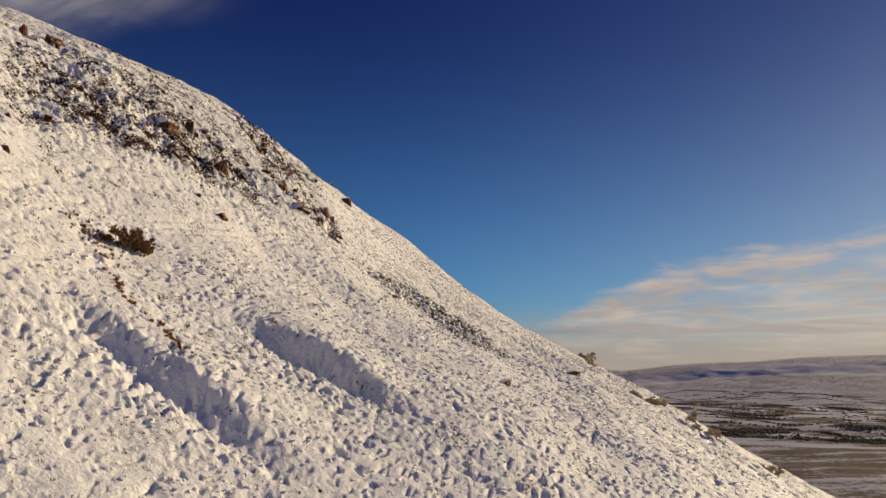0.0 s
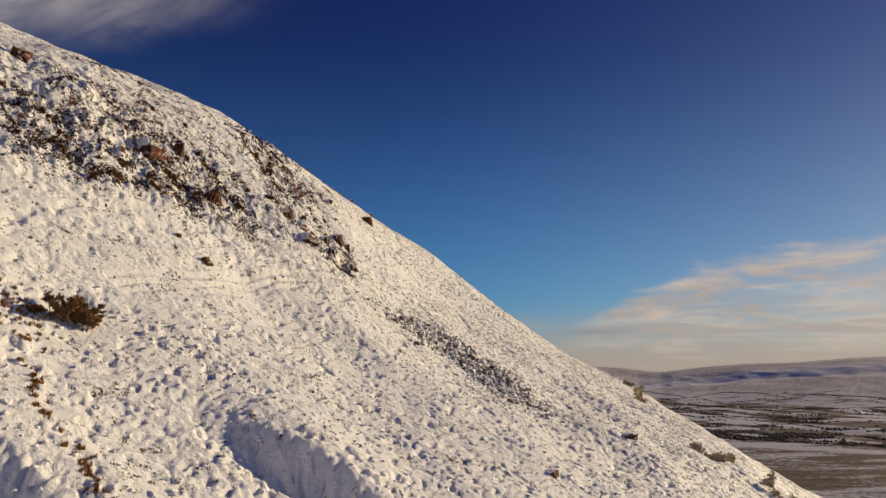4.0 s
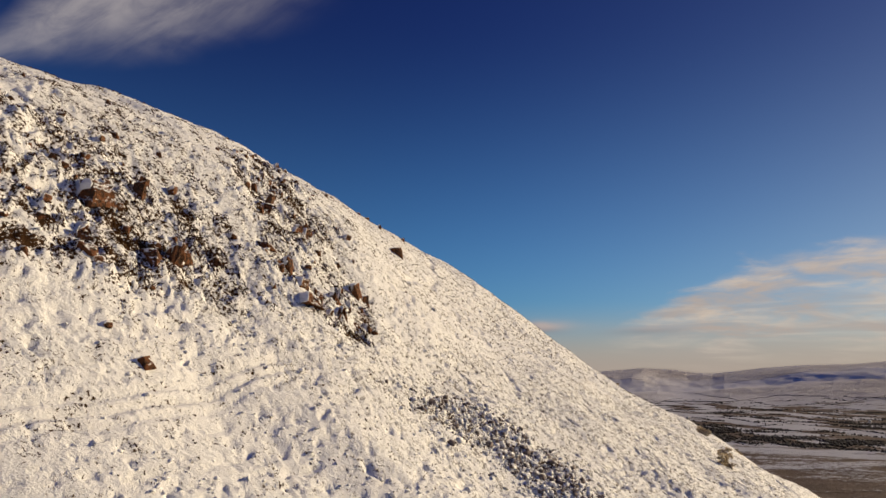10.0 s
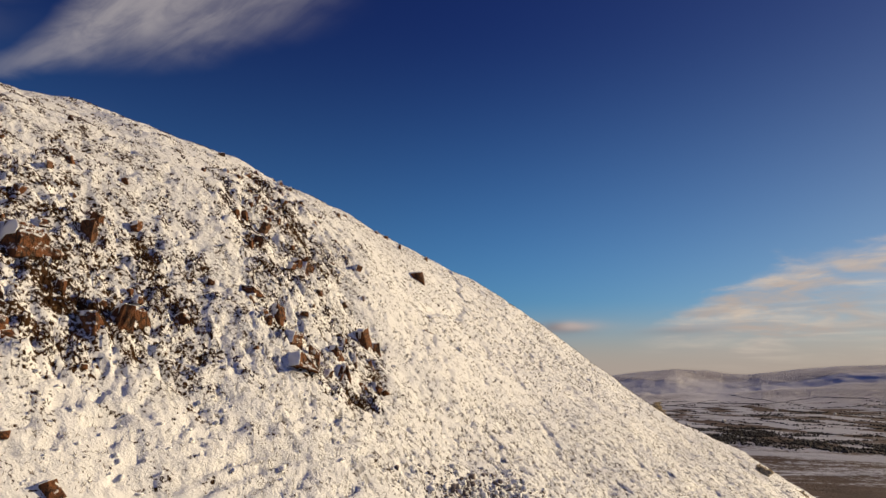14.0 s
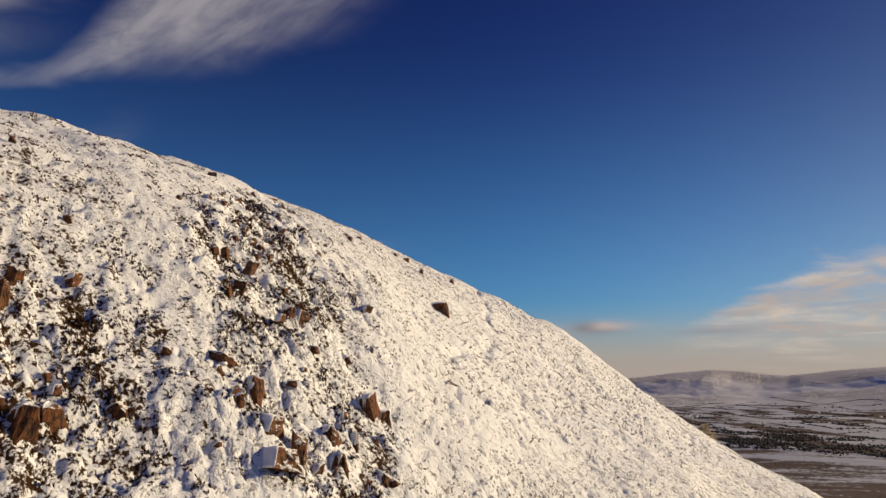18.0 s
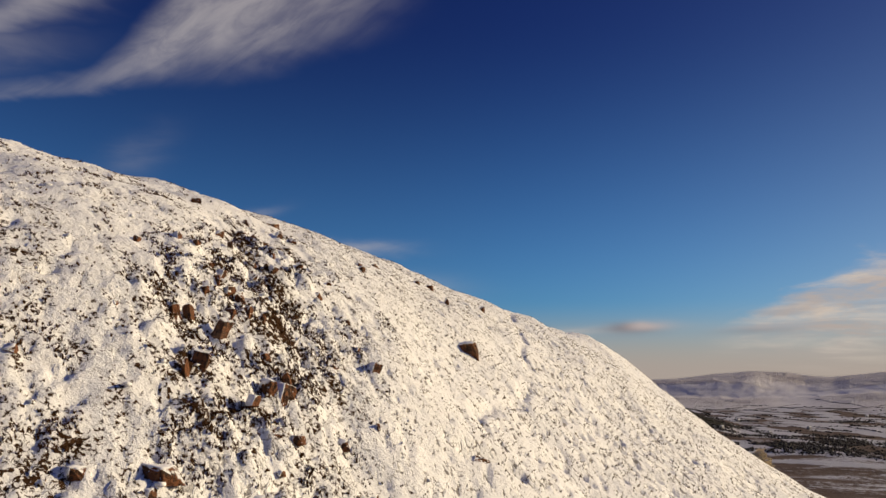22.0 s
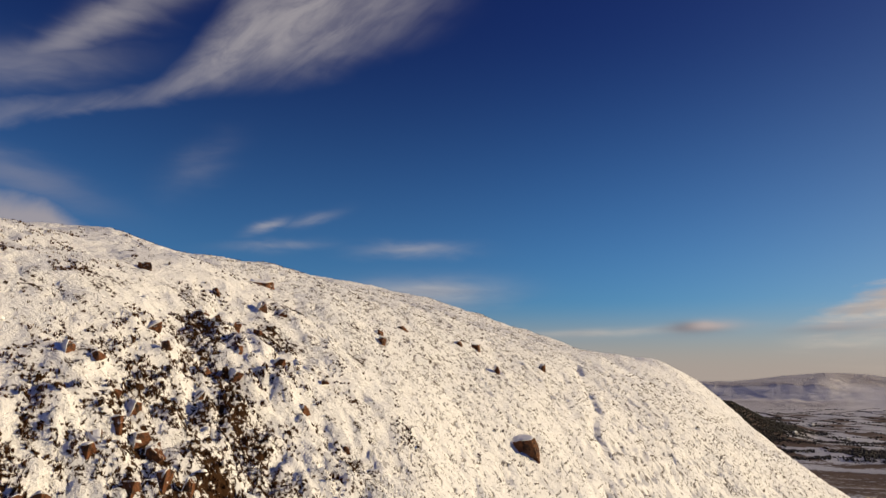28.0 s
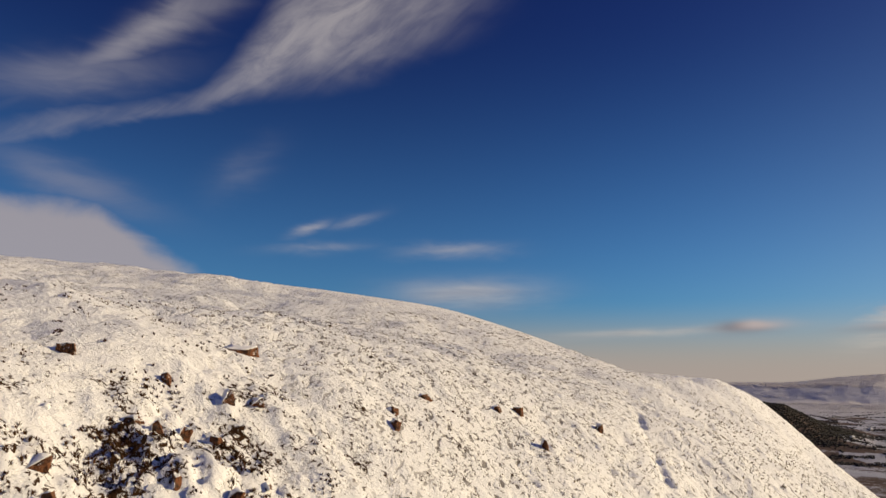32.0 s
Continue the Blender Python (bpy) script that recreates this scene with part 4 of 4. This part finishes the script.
# ---- clods: snow-capped tussocks that stand proud of the cover ----
def clod_density(x, y):
    near = ease(-y, -58, -40) * ease(x, -17, -12)
    patchy = np.clip(0.46 + 1.0 * bumps(x, y, 2.6, 97) + 0.5 * bumps(x, y, 0.8, 98), 0, 1)
    return patchy * (0.12 + 0.88 * near) * (1 - 0.9 * near_line(x, y, TRAIL, 0.9)) * ease(x, -30, -26)


r_ = np.random.RandomState(31)
xy = np.stack([r_.uniform(-26, 26, 60000), r_.uniform(14, 66, 60000)], -1)
xy = xy[r_.rand(len(xy)) < 0.35 * clod_density(xy[:, 0], xy[:, 1])]
v, f = pebbles(np.c_[xy, heights(xy[:, 0], xy[:, 1]) - 0.01], 0.06 + 0.11 * r_.rand(len(xy)) ** 2.2, 32, True)
clods = mesh_from("snow_clods", v, f, SNOW)
clods.data.polygons.foreach_set("use_smooth", np.ones(len(clods.data.polygons), dtype=bool))
tagged(clods, "small snow-capped tussocks roughening the white slope", "snow", kind="stuff")


# ---- heather, dead grass and bracken poking through the snow ----
def tufts(xy, blades, tall, wide, splay, seed, drawn=(0.0, 0.0)):
    """Tufts of pointed blades at the given places, drawn out along a way: one triangle a blade."""
    r = np.random.RandomState(seed)
    n = len(xy)
    size = (0.55 + 0.9 * r.rand(n, 1)) * tall
    turn = r.rand(n, blades) * 6.2832
    out = splay * (0.25 + 0.75 * r.rand(n, blades)) * size
    up = size * (0.5 + 0.5 * r.rand(n, blades))
    rx, ry = 0.45 * size * (r.rand(n, blades) - 0.5), 0.45 * size * (r.rand(n, blades) - 0.5)
    slide = r.rand(n, blades) - 0.5 + 0.25 * np.sin(9.0 * r.rand(n, 1)) * (r.rand(n, blades) - 0.5)
    bx, by = xy[:, :1] + rx + slide * drawn[0], xy[:, 1:] + ry + slide * drawn[1] * (0.3 + 1.4 * r.rand(n, 1))
    c, s = np.cos(turn), np.sin(turn)
    w = wide * (0.6 + 0.8 * r.rand(n, blades))
    base = heights(bx, by) - 0.04
    a = np.stack([bx - s * w, by + c * w, base], -1)
    b = np.stack([bx + s * w, by - c * w, base], -1)
    t = np.stack([bx + c * out, by + s * out, base + 0.05 + up], -1)
    v = np.stack([a, b, t], 2).reshape(-1, 3)
    return v, np.arange(len(v)).reshape(-1, 3)


def scatter(n, box, density, seed):
    r = np.random.RandomState(seed)
    xy = np.stack([r.uniform(box[0], box[1], n), r.uniform(box[2], box[3], n)], -1)
    return xy[r.rand(n) < density(xy[:, 0], xy[:, 1])]


def heather_density(x, y):
    """Ragged mats of heather, broken up at three sizes, thick where the snow lies thin."""
    bare = 0.62 * np.clip(craggy(x, y), 0, 1) ** 1.3 + 1.0 * dark_bands(x, y) + 0.30 * ease(-x, 16.5, 19.5) * ease(y, 46, 54) * ease(-y, -72, -60)
    ragged = bumps(x, y, 1.5, 71) + 0.8 * bumps(x, y, 0.6, 72) + 0.75 * bumps(x, y, 0.26, 79)
    return np.clip(2.6 * (ragged - 0.62 + 0.85 * np.clip(bare, 0, 1)), 0, 1) * np.clip(0.12 + bare, 0, 1)


def grass_density(x, y):
    clump = np.clip(0.35 + 1.5 * bumps(x, y, 3.0, 73) + 1.0 * bumps(x, y, 1.0, 74), 0, 1)
    calm = ease(y - 2.2 * x, 72, 92) * ease(x, -13, -7)
    return clump * (0.28 - 0.16 * np.clip(calm + 0.9 * ease(y, 64, 72) * ease(-x, 15, 19), 0, 1))


v, f = tufts(scatter(260000, (-30, -4, 30, 82), heather_density, 5), 9, 0.062, 0.020, 1.3, 6)
tagged(mesh_from("heather", v, f, HEATHER), "dark brown leafless heather showing through the snow", "heather", kind="stuff")
v, f = tufts(scatter(120000, (-34, 24, 14, 110), grass_density, 8), 6, 0.075, 0.015, 1.2, 9, (0.16, 0.10))
tagged(mesh_from("grass", v, f, GRASS), "pale dead grass blades poking out of the snow", "grass", kind="stuff")


def stub_shade_density(x, y):
    calm = ease(y - 2.2 * x, 70, 88) * ease(x, -15, -8) + 0.4 * ease(y, 72, 82) * ease(-x, 14, 20)
    return np.clip(calm, 0, 1) * np.clip(0.42 + 0.7 * bumps(x, y, 4.0, 77) + 0.7 * bumps(x, y, 0.9, 78), 0, 1)


# drawn-out blades, added partly to imitate the shade of snow ripples
v, f = tufts(scatter(24000, (-40, 30, 50, 150), stub_shade_density, 15), 14, 0.070, 0.026, 0.9, 16, (0.10, 0.75))
tagged(mesh_from("rush_stubs", v, f, RUSH_SHADE), "short rush and grass stubs, also standing for shaded dips in smooth snow", "grass", kind="stuff")


def bracken_density(x, y):
    row = near_line(x + 0.3 * bumps(x, y, 1.5, 75), y, [(-14.6, 28.6), (-14.0, 27.9), (-12.6, 26.5), (-11.5, 25.5), (-10.7, 25.2), (-9.9, 24.7), (-8.8, 23.6)], 0.26)
    return np.clip(row * np.clip(0.25 + 2.0 * bumps(x, y, 0.8, 76), 0, 1) + blob(x, y, -15.4, 29.2, 1.0, 0.7) * 0.6, 0, 1)


v, f = tufts(scatter(9000, (-18, -4, 20, 32), bracken_density, 11), 14, 0.11, 0.032, 1.1, 12)
tagged(mesh_from("bracken", v, f, BRACKEN), "rust-brown dead bracken in a broken line through snow", "bracken", kind="stuff")


# ---- thorn trees and shrubs ----
def twig_tree(rng, tall, spread, stems, lean):
    """Arrays for the woody limbs and for the fine twigs of a small wind-bent tree."""
    lv, lf, tv, tf = [], [], [], []

    def limb(p, q, r0, r1):
        way = (q - p).normalized()
        side = way.orthogonal().normalized()
        other = way.cross(side)
        k = len(lv)
        for c, r in ((p, r0), (q, r1)):
            for i in range(5):
                a = i * 1.2566
                lv.append((c + side * math.cos(a) * r + other * math.sin(a) * r)[:])
        for i in range(5):
            j = (i + 1) % 5
            lf.append((k + i, k + j, k + 5 + j))
            lf.append((k + i, k + 5 + j, k + 5 + i))

    def twig(p, q, r):
        side = (q - p).cross(Vector((rng.uniform(-1, 1), rng.uniform(-1, 1), rng.uniform(-1, 1)))).normalized() * r
        k = len(tv)
        tv.extend(((p - side)[:], (p + side)[:], q[:]))
        tf.append((k, k + 1, k + 2))

    def grow(p, way, length, r, level):
        bend = Vector((rng.gauss(0, 0.25) + lean[0] * 0.12, rng.gauss(0, 0.25) + lean[1] * 0.12, 0.12))
        q = p + way * length * 0.55
        way2 = (way + bend).normalized()
        e = q + way2 * length * 0.45
        if level < 3:
            limb(p, q, r, r * 0.82)
            limb(q, e, r * 0.82, r * 0.6)
            for k in range((5, 5, 5)[level]):
                t = rng.uniform(0.35, 1.0)
                s = p.lerp(e, t) if t < 0.9 else e
                out = Vector((rng.gauss(0, 1), rng.gauss(0, 1), rng.gauss(0.25, 0.55))).normalized()
                grow(s, (way2 * 0.55 + out * spread).normalized(), length * rng.uniform(0.42, 0.66), r * 0.5, level + 1)
        else:
            for k in range(34):
                t = rng.uniform(0, 1)
                out = Vector((rng.gauss(0, 1), rng.gauss(0, 1), rng.gauss(0.3, 0.8))).normalized()
                s = p.lerp(e, t)
                twig(s, s + (way2 * 0.5 + out).normalized() * length * rng.uniform(0.4, 0.9), 0.006 + 0.008 * tall)

    for k in range(stems):
        start = Vector((rng.uniform(-0.15, 0.15), rng.uniform(-0.15, 0.15), -0.25)) * (stems > 1 and 2 or 1)
        way = Vector((rng.gauss(0, 0.16 * stems) + lean[0] * 0.3, rng.gauss(0, 0.16 * stems) + lean[1] * 0.3, 1)).normalized()
        grow(start, way, tall * 0.46, tall * 0.02, 0)
    return lv, lf, tv, tf


def thorn(name, x, y, tall, spread, stems, lean, wood, twigs, label, category, group):
    root = new(name)
    root.location = (x, y, ground_at(x, y))
    lv, lf, tv, tf = twig_tree(rng, tall, spread, stems, lean)
    mesh_from("trunk" if stems == 1 else "stems", lv, lf, wood, root)
    mesh_from("crown", tv, tf, twigs, root)
    return tagged(root, label, category, group)


for x, y, tall in ((18.3, 82.5, 3.1), (20.4, 56.5, 2.3), (21.8, 55.0, 2.2)):
    thorn("thorn_tree", x, y, tall, 0.85, 1, (-0.5, 0.3), BARK, FROST, "small windswept hawthorn tree, twigs pale with frost", "tree", "thorn trees on the slope")
for x, y, tall in ((18.3, 60.8, 1.7), (17.2, 62.4, 1.4), (19.3, 61.9, 1.5), (26.0, 56.0, 1.7), (18.2, 158.0, 3.2), (20.0, 161.0, 2.6), (20.6, 101.9, 2.0), (24.5, 102.0, 1.6), (31.5, 100.0, 2.0)):
    thorn("frosted_shrub", x, y, tall, 1.1, 4, (-0.2, 0.2), BARK, FROST, "low bare shrub white with frost on the snowy slope", "shrub", "frosted shrubs on the slope")
for x, y, tall in ((-14.4, 30.5, 1.8), (-13.9, 30.9, 1.5), (-14.0, 31.6, 1.3)):
    thorn("dead_shrub", x, y, tall, 0.8, 3, (0.1, 0), BARK, THICKET, "dense dark brown bare shrub rising from the snow", "shrub", "dark shrubs by the bracken")
thorn("gorse_clump", -15.4, 29.7, 1.0, 1.3, 7, (0, 0), BRACKEN, BRACKEN, "rounded clump of rusty bracken stems in snow", "shrub", "dark shrubs by the bracken")


# ---- the valley: hedges, woods, walls and farms ----
def land_z(x, y):
    return height(np.asarray(x, float), np.asarray(y, float))[0]


def crowns(xy, tall, seed, pointed=False, squat=0.7):
    """Rough low crowns of trees and bushes at the given places."""
    r = np.random.RandomState(seed)
    base = np.array([(1, 0, 0), (0, 1, 0), (-1, 0, 0), (0, -1, 0), (0, 0, 1), (0, 0, -1)], float)
    tri = np.array([(0, 1, 4), (1, 2, 4), (2, 3, 4), (3, 0, 4), (1, 0, 5), (2, 1, 5), (3, 2, 5), (0, 3, 5)])
    n = len(xy)
    q = base[None] * (1 + 0.7 * (r.rand(n, len(base), 1) - 0.5))
    if pointed:
        q = q * np.where(base[None, :, 2:] > 0.3, 0.35, 1.0)
        q[..., 2] = base[None, :, 2] * 1.2
    wide = tall[:, None] * squat * (0.65 + 0.7 * r.rand(n, 1))
    z = land_z(xy[:, 0], xy[:, 1])
    v = np.stack([xy[:, :1] + q[..., 0] * wide, xy[:, 1:] + q[..., 1] * wide, z[:, None] + tall[:, None] * (0.42 + 0.5 * q[..., 2])], -1)
    f = tri[None] + (np.arange(n) * len(base))[:, None, None]
    return v.reshape(-1, 3), f.reshape(-1, 3)


def polar(a, r):
    return np.stack([r * np.sin(np.radians(a)), r * np.cos(np.radians(a))], -1)


r_ = np.random.RandomState(21)
rows = []
c_, s_ = math.cos(FIELD_TURN), math.sin(FIELD_TURN)


def hedge(u0, v0, u1, v1, fill):
    """One hedge along a field's edge, with gaps and stray trees."""
    x, y = (u0 + u1) / 2 * c_ - (v0 + v1) / 2 * s_, (u0 + u1) / 2 * s_ + (v0 + v1) / 2 * c_
    if not (1200 < math.hypot(x, y) < 2750 and -10 < math.degrees(math.atan2(x, y)) < 46):
        return
    t = np.arange(0, 1, 1.25 / max(1.0, math.hypot(u1 - u0, v1 - v0)))
    t = t[r_.rand(len(t)) < fill]
    u, v = u0 + (u1 - u0) * t + r_.uniform(-1.2, 1.2, len(t)), v0 + (v1 - v0) * t + r_.uniform(-1.2, 1.2, len(t))
    rows.append(np.stack([u * c_ - v * s_, u * s_ + v * c_], -1))


for row in range(0, 30):
    shift = float(hashed(np.array([row]), np.array([0]), 91)[0])
    for i in range(-18, 52):
        u, v = (i - shift) * FIELD_LONG, row * FIELD_WIDE
        if r_.rand() < 0.6:
            hedge(u, v + r_.uniform(-14, 14), u + FIELD_LONG, v + r_.uniform(-22, 22), r_.uniform(0.4, 1.0))
        if r_.rand() < 0.5:
            hedge(u, v, u + r_.uniform(-16, 16), v + FIELD_WIDE, r_.uniform(0.3, 1.0))
xy = np.concatenate(rows)
v, f = crowns(xy, 0.8 + 3.2 * r_.rand(len(xy)) ** 5, 22, False, 0.75)
tagged(mesh_from("hedgerows", v, f, WOOD), "dark winter hedgerows and trees between white fields", "hedge", kind="stuff")

rows = []
for k in range(150):
    a, r = r_.uniform(-2, 43), 1250 + 1100 * r_.rand() ** 1.4
    c = polar(np.array([a]), np.array([r]))[0]
    wide, deep, t = 8 + 60 * r_.rand() ** 2.2, 14 + 40 * r_.rand() ** 1.5, radians(r_.choice([17, 17, 107]) + r_.uniform(-12, 12))
    n = int(wide * deep / 2.6)
    u, w = r_.uniform(-wide, wide, n), r_.normal(0, deep / 2.2, n)
    rows.append(np.stack([c[0] + u * math.cos(t) - w * math.sin(t), c[1] + u * math.sin(t) + w * math.cos(t)], -1))
# the belt of trees along the river
a = r_.uniform(4, 45, 6500)
a = a[r_.rand(6500) < np.clip(0.55 + 1.2 * bumps(a * 20, 0 * a, 22.0, 96), 0.08, 1)]
rows.append(polar(a, 1222 + 26 * bumps(a * 20, 0 * a, 40.0, 95) + r_.normal(0, 9, len(a))))
xy = np.concatenate(rows)
v, f = crowns(xy, 0.8 + 3.4 * r_.rand(len(xy)) ** 5, 23, False, 0.6)
tagged(mesh_from("woods", v, f, WOOD), "dark leafless woods across the valley floor", "woodland", kind="stuff")

aa, rr = r_.uniform(-12, 8.3, 16000), r_.uniform(1380, 1760, 16000)
keep = spur(aa, rr) > 4 + 8 * r_.rand(16000)
xy = polar(aa[keep], rr[keep])
v, f = crowns(xy, 1.1 + 1.5 * r_.rand(len(xy)), 24, True, 0.95)
tagged(mesh_from("plantation", v, f, FIR), "dark conifer plantation on the valley side", "woodland", kind="stuff")

# drystone walls up the fells
vs, fs = [], []
for a0, r0, a1, r1 in ((14, 2500, 19, 2850), (19, 2850, 22.5, 2780), (16.5, 2700, 13.5, 3100), (22, 2500, 27, 2850), (9, 2500, 12.5, 2850), (6, 2400, 9, 2700), (24, 2750, 30, 2650), (11, 2650, 16, 2600)):
    n = 90
    p = polar(np.linspace(a0, a1, n), np.linspace(r0, r1, n) + 7 * np.sin(np.arange(n) * 0.11))
    z = land_z(p[:, 0], p[:, 1])
    for i in range(n - 1):
        if r_.rand() < 0.12:
            continue
        k = len(vs)
        for q in (i, i + 1):
            for dy, dz in ((-0.6, -0.5), (-0.4, 1.5), (0.4, 1.5), (0.6, -0.5)):
                vs.append((p[q, 0], p[q, 1] + dy, z[q] + dz))
        for j in range(3):
            fs.append((k + j, k + j + 1, k + 5 + j, k + 4 + j))
tagged(mesh_from("drystone_walls", vs, fs, WOOD), "dark drystone walls running up the snowy fells", "wall", kind="stuff")


def box(bm, x, y, z, w, d, h):
    bmesh.ops.create_cube(bm, size=1, matrix=Matrix.Translation((x, y, z + h / 2)) @ Matrix.Diagonal((w, d, h, 1)))


def farm(a, r, w, d, h, turn, label):
    x, y = polar(np.array([a]), np.array([r]))[0]
    w, d, h = 0.75 * w, 0.75 * d, 0.75 * h
    root = new("farmhouse")
    root.matrix_basis = pose(x, y, float(land_z(np.array([x]), np.array([y]))[0]) - 0.3, 0, 0, turn)
    bm = bmesh.new()
    box(bm, 0, 0, 0, w, d, h)
    part("wall", bm, WALLS, root)
    bm = bmesh.new()
    rise = d * 0.42
    p = [bm.verts.new(c) for c in ((-w / 2 - 0.4, -d / 2 - 0.5, h), (w / 2 + 0.4, -d / 2 - 0.5, h), (w / 2 + 0.4, d / 2 + 0.5, h), (-w / 2 - 0.4, d / 2 + 0.5, h), (-w / 2 - 0.4, 0, h + rise), (w / 2 + 0.4, 0, h + rise))]
    for face in ((0, 1, 5, 4), (2, 3, 4, 5), (0, 4, 3), (1, 2, 5), (3, 2, 1, 0)):
        bm.faces.new([p[i] for i in face])
    roof = part("roof", bm, SLATE, root, "snow-covered slate roof")
    for side in (-1, 1):
        bm = bmesh.new()
        box(bm, side * w * 0.42, 0, h + rise * 0.7, 0.9, 0.9, rise * 0.3 + 1.3)
        part("chimney", bm, WALLS, roof)
    for k in range(max(2, int(w / 4))):
        bm = bmesh.new()
        box(bm, -w / 2 + (k + 0.5) * w / max(2, int(w / 4)), -d / 2 - 0.02, h * 0.45, 1.1, 0.1, 1.3)
        part("window", bm, DARK, root)
    return tagged(root, label, "farmhouse", "farms in the valley")


for a, r, w, d, h, turn in ((28.2, 2080, 36, 14, 6, 48), (27.2, 2140, 18, 9, 5, 52), (30.0, 2020, 15, 8, 5, 40), (24.8, 1880, 12, 7, 5, 55), (33.0, 1780, 13, 7, 5, 60), (20.2, 2200, 12, 7, 5, 50), (16.5, 2300, 12, 7, 5, 45),
                            (12.8, 1760, 12, 7, 5, 50), (8.2, 1880, 13, 8, 5, 58), (10.2, 1580, 11, 7, 5, 45), (7.0, 1540, 12, 7, 5, 55), (5.2, 1950, 12, 7, 5, 40)):
    farm(a, r, w, d, h, turn, "large pale farm building with a snowy roof" if w > 30 else "small whitewashed farmhouse with a snow-covered roof")
